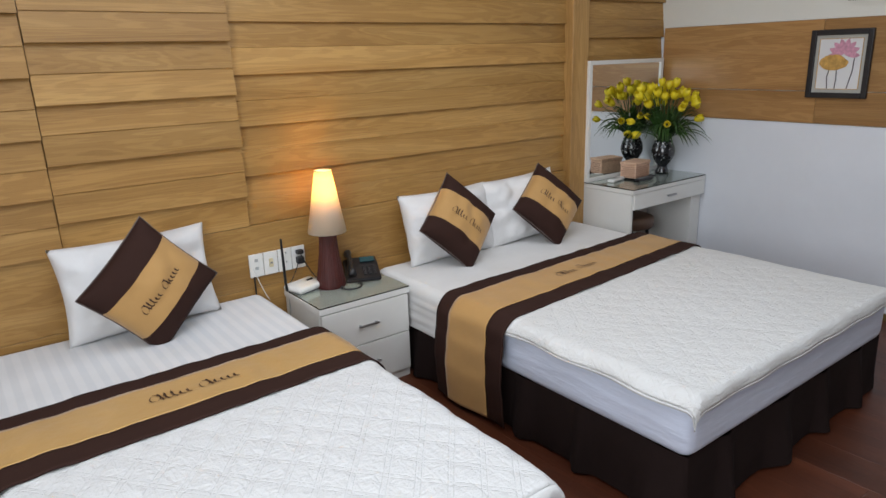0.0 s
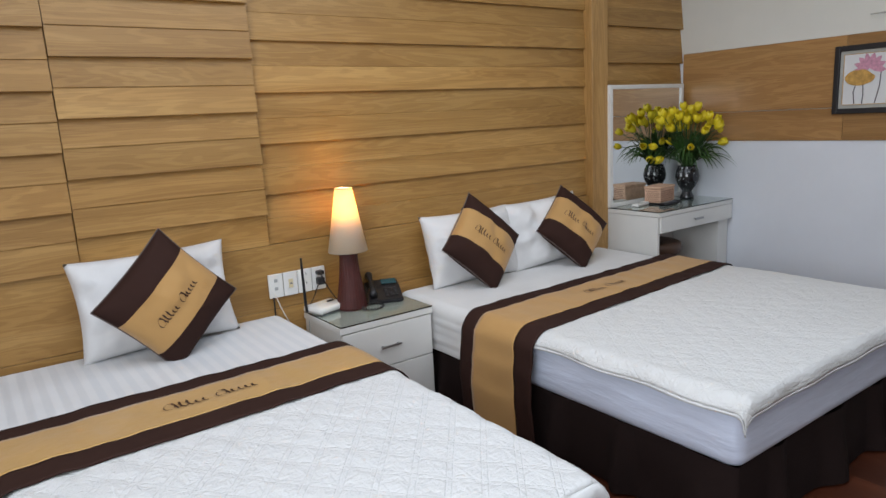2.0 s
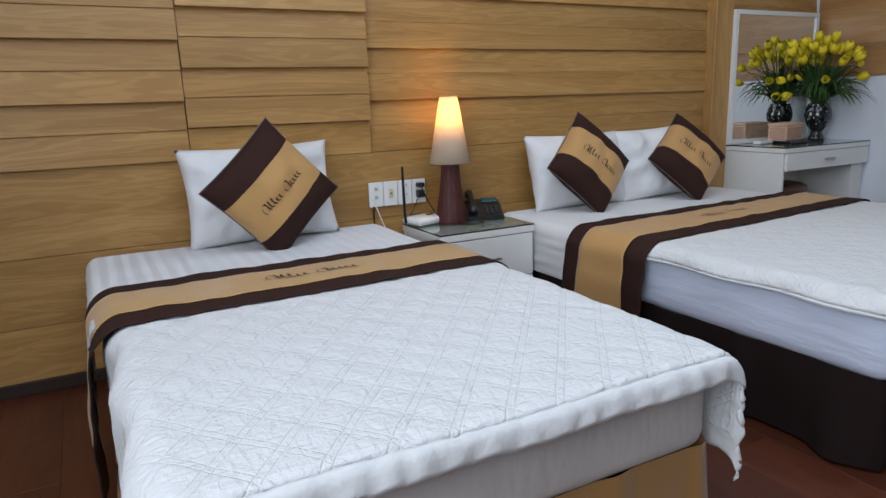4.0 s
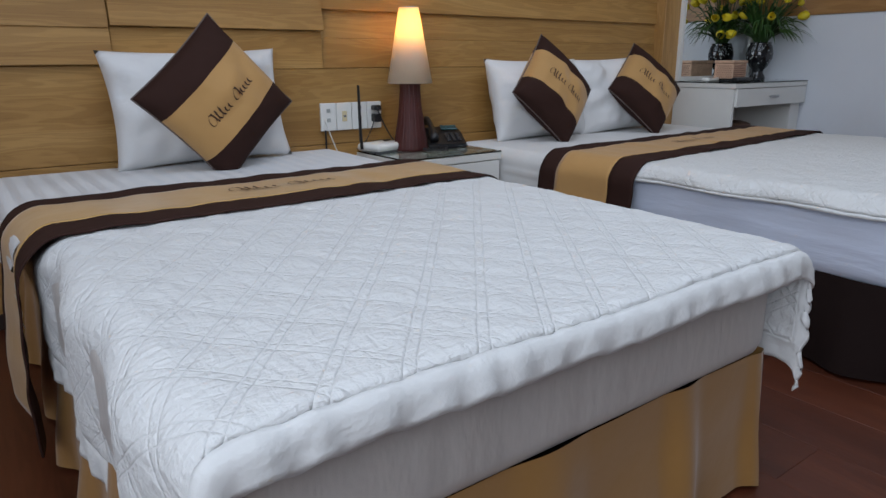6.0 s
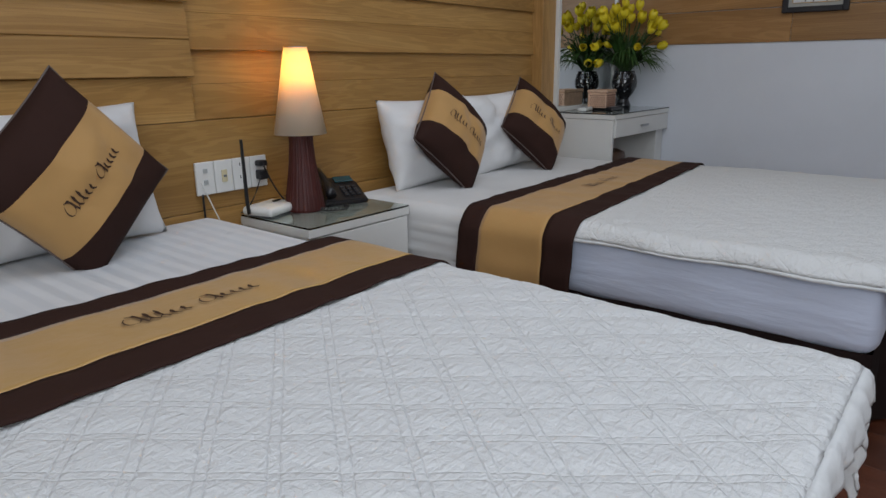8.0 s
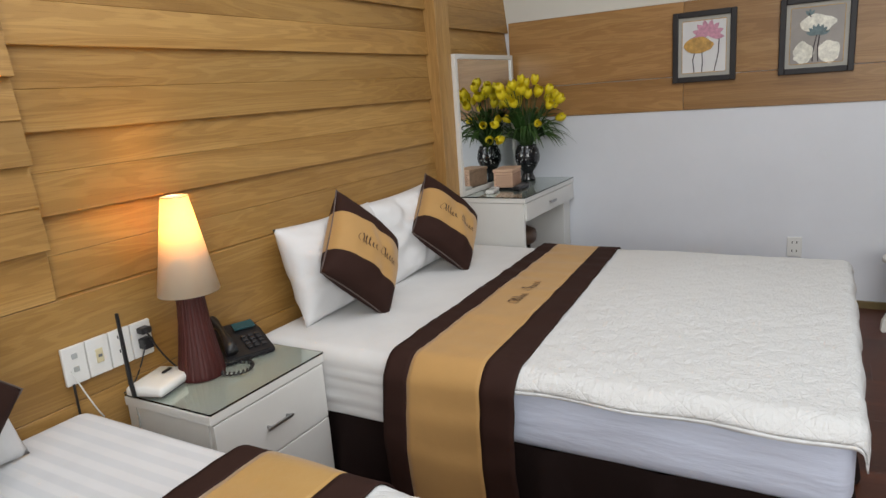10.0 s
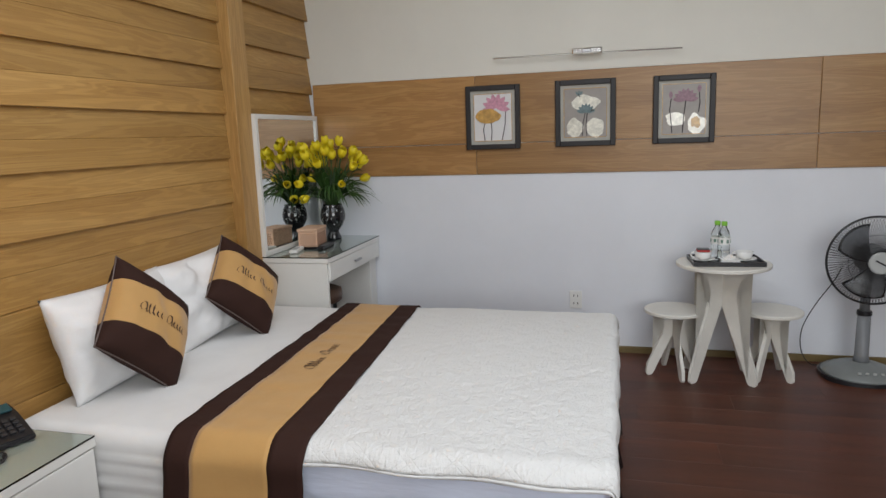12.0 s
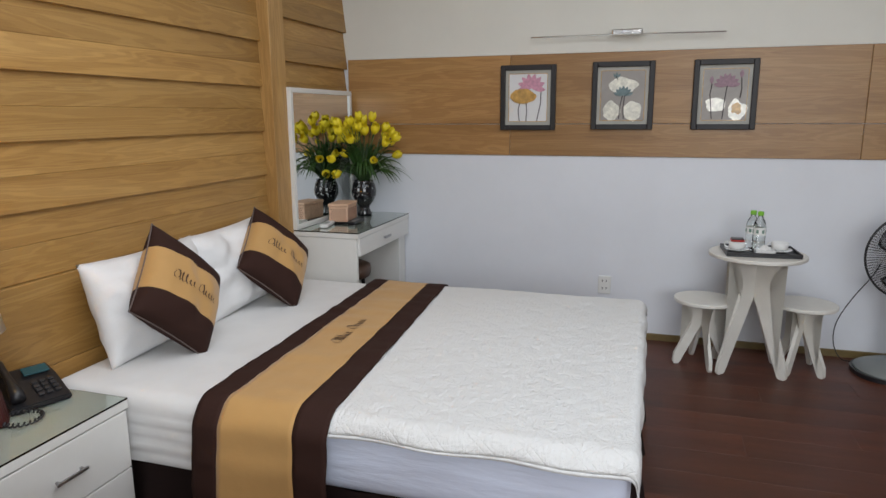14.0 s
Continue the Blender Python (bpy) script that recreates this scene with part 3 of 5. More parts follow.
def scribble(words, height, seed):
    """Flowing illegible script: lines of points along x, centred, of the given letter height."""
    rnd = random.Random(seed)
    lines, x = [], 0.0
    for n in words:
        pts = []
        # a tall looped initial
        for k in range(13):
            a = k / 12 * 2.2 * math.pi
            pts.append((x + height * (0.55 + 0.55 * math.sin(a) + 0.12 * k / 12), height * (0.75 + 0.72 * math.cos(a * 0.93))))
        x += height * 1.25
        for j in range(n):
            tall = 1.55 if rnd.random() < 0.3 else 0.85
            for k in range(7):
                a = k / 6 * 2 * math.pi
                pts.append((x + height * (0.62 * k / 6 + 0.20 * math.sin(a)), height * tall * (0.5 - 0.5 * math.cos(a)) * (0.85 + 0.15 * rnd.random())))
            x += height * 0.66
        lines.append(pts)
        x += height * 0.75
    return [[(px - x / 2, py - height * 0.5) for px, py in pts] for pts in lines], x


def ribbon_on(surface, lines, width, lift):
    """Flat strokes laid on a surface(x, y) that gives place and normal."""
    bm = bmesh.new()
    for pts in lines:
        prev = None
        for i, (x, y) in enumerate(pts):
            a, b = pts[max(0, i - 1)], pts[min(len(pts) - 1, i + 1)]
            dx, dy = b[0] - a[0], b[1] - a[1]
            l = math.hypot(dx, dy) or 1
            # broad-nib pen: thin upstrokes, thick downstrokes
            wd = width * (0.45 + 0.75 * abs(dy) / l * (1 if dy < 0 else 0.45))
            row = []
            for s in (-1, 1):
                p, n = surface(x + s * 0.8 * wd, y + s * 0.45 * wd)
                row.append(bm.verts.new(p + n * lift))
            if prev:
                bm.faces.new((prev[0], row[0], row[1], prev[1]))
            prev = row
    return bm


def make_runner(bed, ya0, ya1, yb0, yb1, hang_l, hang_r, gold, text_u, label, lower=0.0):
    """A bed runner across the bed: gold between two brown borders, hanging at the sides."""
    x0, x1 = bed[0] - 0.034, bed[1] + 0.034
    w = x1 - x0 + hang_l + hang_r
    r = thing("bed_runner", label, "bed runner", "bed runners")
    top = bed[4] + 0.022

    def point(sx, v):
        k = min(1, max(0, (sx - x0) / (x1 - x0)))
        y = (ya0 + (yb0 - ya0) * k) + v * ((ya1 - ya0) + ((yb1 - yb0) - (ya1 - ya0)) * k)
        x, d = fold(sx, x0, x1, 0.075)
        h = 0.0035 * wob(sx * 5, y * 5, 1) + 0.0055 * wob(sx * 13, y * 4, 6)
        out = 0.022 * min(1, d / 0.3) + min(1, d / 0.06) * (0.006 + 0.012 * math.sin(y * 14 + d * 3) * min(1, d / 0.3) + h)
        y += 0.03 * d * (v - 0.5) + 0.02 * d * math.sin(d * 9)
        return Vector((x + (-out if sx < (x0 + x1) / 2 else out), y, top - d + h))

    for name, v0, v1, mat, lab in (("border", 0, 0.25, BROWN, "dark brown border"), ("panel", 0.25, 0.8, gold, "gold satin centre"), ("border", 0.8, 1, BROWN, "dark brown border")):
        bm = sheet(int(w / 0.014), max(4, int((v1 - v0) * 26)), lambda u, v: point(x0 - hang_l + u * w, v0 + (v1 - v0) * v))
        ob = part(name, bm, mat, r, lab, True)
        mod = ob.modifiers.new("thickness", "SOLIDIFY")
        mod.thickness, mod.offset = 0.004, 1.0
    lines, ln = scribble((4, 4), 0.034, 3)

    def surf(x, y):
        return point(text_u + x, 0.5 + y / (ya1 - ya0)), Vector((0, 0, 1))
    part("embroidery", ribbon_on(surf, lines, 0.0032, 0.008), THREAD, r, "dark stitched script")
    return r


make_runner(B1, 7.775, 8.19, 7.82, 8.21, 0.40, 0.42, GOLD, -1.20, "gold and dark brown satin runner across the single bed")
make_runner(B2, 7.79, 8.235, 7.915, 8.30, 0.44, 0.40, TAN, 0.70, "tan and dark brown runner across the wide bed")


# ---- pillows and cushions ----
def bag(u, v, w, h, t, pinch=0.07, sharp=0.5):
    """One side of a stuffed bag: u, v from -1 to 1."""
    e = max(0.0, (1 - u * u) * (1 - v * v)) ** sharp
    sx = 1 - pinch * (1 - v * v) * abs(u) ** 3 * 0.9
    sy = 1 - pinch * (1 - u * u) * abs(v) ** 3 * 0.9
    return Vector((u * w / 2 * sx, v * h / 2 * sy, t / 2 * e))


def make_pillow(m, w, h, t, label, seed):
    bm = bmesh.new()
    for s in (1, -1):
        def f(a, b):
            u, v = 2 * a - 1, 2 * b - 1
            p = bag(u, v, w, h, t, 0.075, 0.5)
            k = (1 - u * u) * (1 - v * v)
            p.z += (0.034 * wob(u * 2.2 + seed, v * 2.2, seed) + 0.016 * wob(u * 5 + seed, v * 4)) * min(1, k * 4)
            p.z *= s
            return p
        sheet(36, 28, f, bm)
    bmesh.ops.remove_doubles(bm, verts=bm.verts[:], dist=0.0006)
    ob = part("pillow", bm, PILLOW, None, "", True, m)
    return tagged(ob, label, "pillow", "white pillows")


def basis(centre, right, up):
    x = Vector(right).normalized()
    y = (Vector(up) - Vector(up).dot(x) * x).normalized()
    z = x.cross(y)
    m = Matrix((x, y, z)).transposed().to_4x4()
    m.translation = Vector(centre)
    return m


def make_cushion(top, bottom, left, right, turn, side, label, t=0.185):
    """A square cushion standing on a corner; turn: +1 when the stripe climbs to the right, -1 when it falls."""
    top, bottom, left, right = (Vector(p) for p in (top, bottom, left, right))
    up, rt = (top - bottom).normalized(), (right - left).normalized()
    centre = (top + bottom + left + right) / 4
    along = (rt + turn * up).normalized()
    across = (up - turn * rt).normalized()
    c = thing("cushion", label, "cushion", "brown and tan cushions", basis(centre, along, across))

    def side_of(s, u, v):
        p = bag(u, v, side, side, t, 0.06, 0.45)
        p.z = s * (p.z + 0.006 * wob(u * 3 + s, v * 3, centre.x * 7) * (1 - u * u) * (1 - v * v) * 3)
        return p
    for name, v0, v1, mat, lab in (("border", -1, -0.46, BROWN, "dark brown border"), ("panel", -0.46, 0.46, TAN, "tan woven centre"), ("border", 0.46, 1, BROWN, "dark brown border")):
        bm = bmesh.new()
        for s in (1, -1):
            sheet(32, 12, lambda a, b: side_of(s, 2 * a - 1, v0 + (v1 - v0) * b), bm)
        bmesh.ops.remove_doubles(bm, verts=bm.verts[:], dist=0.0005)
        part(name, bm, mat, c, lab, True)
    rim = [bag(u, v, side, side, 0, 0.06) for u, v in
           [(-1 + 2 * k / 20, -1) for k in range(20)] + [(1, -1 + 2 * k / 20) for k in range(20)] + [(1 - 2 * k / 20, 1) for k in range(20)] + [(-1, 1 - 2 * k / 20) for k in range(20)]]
    part("piping", tube(rim, 0.003, 6, closed=True), PIPING, c, "thin grey piping", True)
    lines, ln = scribble((4, 4), 0.025, 3)

    def surf(x, y):
        return side_of(1, 2 * x / side, 2 * (y - 0.012) / side), Vector((0, 0, 1))
    part("embroidery", ribbon_on(surf, lines, 0.0024, 0.0025), THREAD, c, "dark stitched script")
    return c


def lean(x, z, deg, turn=0.0, roll=0.0, y=8.78):
    return Matrix.Translation((x, y, z)) @ pose(0, 0, 0, 90 - deg, 0, turn) @ pose(0, 0, 0, 0, 0, roll)


make_pillow(lean(-1.175, 0.742, 14, 0, 1.0, 8.755), 0.60, 0.39, 0.22, "plump white pillow leaning on the oak wall", 1.0)
make_pillow(lean(0.432, 0.713, 16, 0, 0, 8.755), 0.60, 0.385, 0.21, "plump white pillow leaning on the oak wall", 4.0)
make_pillow(lean(0.985, 0.716, 16, 0, 2, 8.76), 0.62, 0.395, 0.21, "plump white pillow leaning on the oak wall", 7.0)
make_cushion((-1.16, 8.625, 1.021), (-1.175, 8.535, 0.555), (-1.458, 8.53, 0.765), (-0.892, 8.609, 0.739), 1, 0.386, "brown cushion with a tan stripe against a pillow")
make_cushion((0.369, 8.684, 0.994), (0.391, 8.52, 0.535), (0.11, 8.589, 0.756), (0.655, 8.612, 0.735), -1, 0.378, "brown cushion with a tan stripe standing on its corner")
make_cushion((1.074, 8.70, 0.963), (1.051, 8.495, 0.53), (0.80, 8.64, 0.755), (1.285, 8.575, 0.721), -1, 0.366, "brown cushion with a tan stripe standing on its corner")


# ---- bedside: cabinet, lamp, telephone, router, sockets ----
def make_nightstand():
    n = thing("nightstand", "white two-drawer bedside cabinet between the beds", "nightstand")
    x0, x1, y0, y1 = -0.514, -0.026, 8.492, 8.862
    part("body", box(x0 + 0.006, x1 - 0.006, y0 + 0.02, y1, FZ + 0.04, 0.489, 0.002), LACQUER, n)
    part("plinth", box(x0 + 0.012, x1 - 0.010, y0 + 0.012, y1, FZ, FZ + 0.04), LACQUER, n)
    part("top_board", box(x0, x1, y0, y1, 0.491, 0.519, 0.002), LACQUER, n)
    part("glass_top", box(x0 + 0.002, x1 - 0.002, y0 - 0.002, y1 - 0.002, 0.5205, 0.5265, 0.0015), GLASS, n, "greenish glass sheet")
    for z0, z1 in ((0.296, 0.486), (0.095, 0.291)):
        d = part("drawer", box(x0 + 0.010, x1 - 0.010, y0 + 0.001, y0 + 0.02, z0, z1, 0.002), LACQUER, n)
        zc = (z0 + z1) / 2
        h = box(-0.325, -0.215, y0 - 0.020, y0 - 0.012, zc - 0.005, zc + 0.005, 0.003)
        for hx in (-0.315, -0.231):
            box(hx, hx + 0.006, y0 - 0.013, y0 + 0.002, zc - 0.004, zc + 0.004, bm=h)
        part("handle", h, STEEL_DARK, d, "thin chrome bar handle")
    return n


make_nightstand()
NS = 0.5275


def make_lamp(x, y):
    l = thing("table_lamp", "lit table lamp with ribbed dark red foot and cream shade", "table lamp", at=pose(x, y, NS))
    # ribbed, waisted foot
    prof = [(0.071, 0.0), (0.072, 0.011), (0.068, 0.044), (0.058, 0.105), (0.048, 0.175), (0.043, 0.24), (0.043, 0.295)]
    bm = bmesh.new()
    seg = 96
    rings = []
    for r, z in prof:
        rings.append([bm.verts.new(((r - 0.0014 * (k % 4 == 0)) * math.cos(2 * math.pi * k / seg), (r - 0.0014 * (k % 4 == 0)) * math.sin(2 * math.pi * k / seg), z)) for k in range(seg)])
    for a, b in zip(rings, rings[1:]):
        for k in range(seg):
            bm.faces.new((a[k], a[(k + 1) % seg], b[(k + 1) % seg], b[k]))
    bm.faces.new(rings[0][::-1])
    bm.faces.new(rings[-1])
    part("foot", bm, DARK_RED_WOOD, l, "ribbed dark red wood")
    shade = part("shade", lathe([(0.092, 0.274), (0.039, 0.570)], 48, False), SHADE, l, "cream conical shade, lit from inside", True)
    mod = shade.modifiers.new("thickness", "SOLIDIFY")
    mod.thickness, mod.offset = 0.0016, 0.0
    part("rim", tube([(0.0395 * math.cos(a), 0.0395 * math.sin(a), 0.570) for a in [k * math.pi / 16 for k in range(32)]], 0.0016, 6, closed=True), STEEL_DARK, shade)
    part("socket", lathe([(0.014, 0.29), (0.014, 0.445), (0.018, 0.45)], 16), WHITE_PLASTIC, l)
    part("bulb", lathe([(0.006, 0.451), (0.016, 0.46), (0.020, 0.48), (0.012, 0.50), (0.001, 0.505)], 20), BULB, l, "glowing bulb", True)
    return l


make_lamp(-0.315, 8.745)


KEY_GREY = plain("dark_key_plastic", (0.03, 0.03, 0.033), 0.4)


def make_phone(m):
    p = thing("telephone", "black desk telephone with its handset lying beside it", "telephone", at=m)
    bm = bmesh.new()
    prof = [(-0.095, 0.0), (-0.095, 0.016), (0.02, 0.058), (0.095, 0.075), (0.10, 0.06), (0.10, 0.0)]
    a = [bm.verts.new((-0.085, y, z)) for y, z in prof]
    b = [bm.verts.new((0.085, y, z)) for y, z in prof]
    bm.faces.new(a)
    bm.faces.new(b[::-1])
    for k in range(len(prof)):
        j = (k + 1) % len(prof)
        bm.faces.new((a[k], b[k], b[j], a[j]))
    bmesh.ops.bevel(bm, geom=bm.edges[:], offset=0.004, segments=2, affect="EDGES")
    part("body", bm, BLACK, p)
    slope = pose(0.028, -0.03, 0.046, 20)
    part("display", box(-0.03, 0.045, 0.062, 0.100, -0.004, 0.004, 0.002, 1), TEAL, p, "teal display", m=slope)
    for r in range(4):
        for c in range(3):
            part("key", box(-0.026 + c * 0.024, -0.010 + c * 0.024, -0.045 + r * 0.020, -0.032 + r * 0.020, -0.003, 0.003, 0.001, 1), KEY_GREY, p, m=slope)
    # cradle and receiver
    pts = [(-0.058, -0.085 + 0.018 * k, 0.036 + 0.0066 * k + 0.026 * math.sin(math.pi * k / 10)) for k in range(11)]
    part("receiver", tube(pts, [0.020, 0.021, 0.018, 0.014, 0.012, 0.012, 0.012, 0.014, 0.018, 0.021, 0.020], 10), BLACK, p, "black handset", True)
    coil = [(-0.075 - 0.05 * math.sin(t) + 0.004 * math.cos(t * 22), -0.10 - 0.05 * (1 - math.cos(t)) + 0.004 * math.sin(t * 22), 0.008 + 0.004 * math.sin(t * 22 + 1)) for t in [2 * math.pi * k / 260 for k in range(261)]]
    part("cord", tube(coil, 0.0028, 5), BLACK, p, "coiled cord", True)
    return p


make_phone(pose(-0.125, 8.772, NS, 0, 0, -22))


def make_router(m):
    r = thing("wifi_router", "small white wireless router with a black aerial", "router", at=m)
    bm = box(-0.075, 0.075, -0.055, 0.055, 0.004, 0.028, 0.011, 3)
    for v in bm.verts:
        v.co.z += 0.010 * (1 - (v.co.x / 0.08) ** 2) if v.co.z > 0.015 else 0
    part("body", bm, WHITE_PLASTIC, r, smooth=True)
    part("label_window", box(0.012, 0.045, -0.004, 0.006, 0.034, 0.038, 0.001, 1), BLACK, r)
    part("aerial", tube([(-0.082, 0.02, 0.012), (-0.084, 0.022, 0.05), (-0.086, 0.024, 0.235)], [0.0055, 0.006, 0.0045], 8), BLACK, r, "black rod aerial")
    part("foot", box(-0.06, 0.06, -0.045, 0.045, 0.0, 0.006), GREY_PLASTIC, r)
    return r


make_router(pose(-0.435, 8.785, NS, 0, 0, 16) @ Matrix.Scale(1.15, 4))


def make_sockets():
    for k in range(4):
        x = -0.6715 + k * 0.0715
        s = thing("wall_socket", ("white wall plate with a telephone jack", "white wall plate with an ivory switch", "blank white wall plate behind the router aerial", "white double socket with black plugs")[k], "wall socket", "row of wall plates")
        part("plate", box(x, x + 0.0685, PANEL_Y - 0.012, PANEL_Y - 0.0005, 0.616, 0.727, 0.003), WHITE_PLASTIC, s)
        if k == 1:
            part("switch", box(x + 0.024, x + 0.045, PANEL_Y - 0.016, PANEL_Y - 0.011, 0.652, 0.694, 0.002), IVORY_PLASTIC, s, "ivory rocker")
            part("slot", box(x + 0.029, x + 0.040, PANEL_Y - 0.0175, PANEL_Y - 0.0155, 0.669, 0.677), GREY_PLASTIC, s)
        elif k == 0:
            for q in (0.652, 0.690):
                part("jack", box(x + 0.026, x + 0.042, PANEL_Y - 0.015, PANEL_Y - 0.011, q, q + 0.015, 0.001, 1), GREY_LIGHT, s)
        else:
            for q in (0.656, 0.700):
                for dx in (0.026, 0.040):
                    part("slot", box(x + dx, x + dx + 0.003, PANEL_Y - 0.0132, PANEL_Y - 0.0118, q, q + 0.010), BLACK, s)
        if k == 3:
            for q, w in ((0.704, 0.012), (0.664, 0.020)):
                part("plug", box(x + 0.016, x + 0.050, PANEL_Y - 0.046, PANEL_Y - 0.0135, q - w, q + w * 0.7, 0.005), BLACK, s, "black plug")


make_sockets()


def cable(points, r, mat, label):
    ob = part("cable", tube(points, r, 6), mat, smooth=True)
    return tagged(ob, label, "cable", "loose cables")


def hang(a, b, sag, n=14, sway=0.0):
    a, b = Vector(a), Vector(b)
    return [a + (b - a) * t + Vector((0, sway * math.sin(math.pi * t), -sag * 4 * t * (1 - t))) for t in [k / n for k in range(n + 1)]]


cable(hang((-0.43, 8.825, 0.705), (-0.345, 8.80, 0.545), 0.02), 0.003, BLACK, "black lamp cable from the socket to the lamp")
cable(hang((-0.44, 8.825, 0.66), (-0.52, 8.85, 0.535), 0.03), 0.0022, BLACK, "thin black router cable from the plug")
cable(hang((-0.655, 8.856, 0.66), (-0.60, 8.835, 0.50), 0.02, sway=-0.01), 0.0022, WHITE_PLASTIC, "thin white telephone cable from the jack")
cable(hang((-0.655, 8.857, 0.62), (-0.655, 8.855, 0.40), 0.0), 0.0035, BLACK, "black cable hanging down the wall")
cable(hang((-0.50, 8.83, 0.54), (-0.55, 8.84, 0.30), 0.06, sway=-0.03), 0.003, GREY_LIGHT, "grey network cable hanging behind the cabinet")


# ---- dressing table corner ----
DT = 0.7675


def make_dresser():
    d = thing("dressing_table", "white dressing table with one drawer and a glass top", "dressing table")
    x0, x1, y0, y1 = 1.640, 2.436, 8.448, 8.846
    part("side_panel", box(x0, x0 + 0.022, y0 + 0.012, y1, FZ, 0.733, 0.002), LACQUER, d)
    part("side_panel", box(x1 - 0.115, x1 - 0.004, y0 + 0.030, y1, FZ, 0.733, 0.002), LACQUER, d)
    part("back_panel", box(x0 + 0.023, x1 - 0.116, y1 - 0.02, y1 - 0.004, FZ, 0.733), LACQUER, d)
    part("top_board", box(x0 - 0.003, x1, y0, y1, 0.735, 0.760, 0.002), LACQUER, d)
    part("drawer_box", box(x0 + 0.024, x1 - 0.118, y0 + 0.03, y1 - 0.03, 0.645, 0.731), LACQUER, d)
    w = part("drawer", box(x0 + 0.024, x1 - 0.004, y0 + 0.002, y0 + 0.028, 0.633, 0.732, 0.002), LACQUER, d)
    h = box(1.995, 2.085, y0 - 0.016, y0 - 0.010, 0.676, 0.690, 0.002)
    for hx in (2.002, 2.072):
        box(hx, hx + 0.006, y0 - 0.011, y0 + 0.003, 0.679, 0.687, bm=h)
    part("handle", h, STEEL_DARK, w, "small metal bar handle")
    part("glass_top", box(x0 - 0.001, x1 - 0.002, y0 - 0.002, y1, 0.7615, 0.7675, 0.0015), GLASS, d, "greenish glass sheet")


make_dresser()


def make_mirror():
    m = thing("mirror", "tall white-framed mirror standing on the dressing table", "mirror")
    x0, x1, y, z0, z1, w = 1.630, 2.397, 8.826, DT + 0.001, 1.541, 0.026
    for a, b, c, e in ((x0, x0 + w, z0, z1), (x1 - w, x1, z0, z1), (x0 + w, x1 - w, z0, z0 + w), (x0 + w, x1 - w, z1 - w, z1)):
        part("frame_rail", box(a, b, y - 0.014, y + 0.012, c, e, 0.002), LACQUER, m)
    part("mirror_glass", box(x0 + w, x1 - w, y - 0.004, y, z0 + w, z1 - w), MIRROR, m, "clear mirror glass")


make_mirror()


def make_stool_pad():
    s = thing("dressing_stool", "round brown stool pushed under the dressing table", "stool", at=pose(1.92, 8.68, FZ))
    part("seat", lathe([(0.15, 0.40), (0.16, 0.41), (0.165, 0.44), (0.16, 0.47), (0.13, 0.482), (0.05, 0.485)], 32), SEAT_BROWN, s, "padded brown top", True)
    for k in range(4):
        a = math.pi / 4 + k * math.pi / 2
        part("leg", tube([(0.12 * math.cos(a), 0.12 * math.sin(a), 0.40), (0.15 * math.cos(a), 0.15 * math.sin(a), 0.0)], 0.012, 8), BLACK, s)


make_stool_pad()


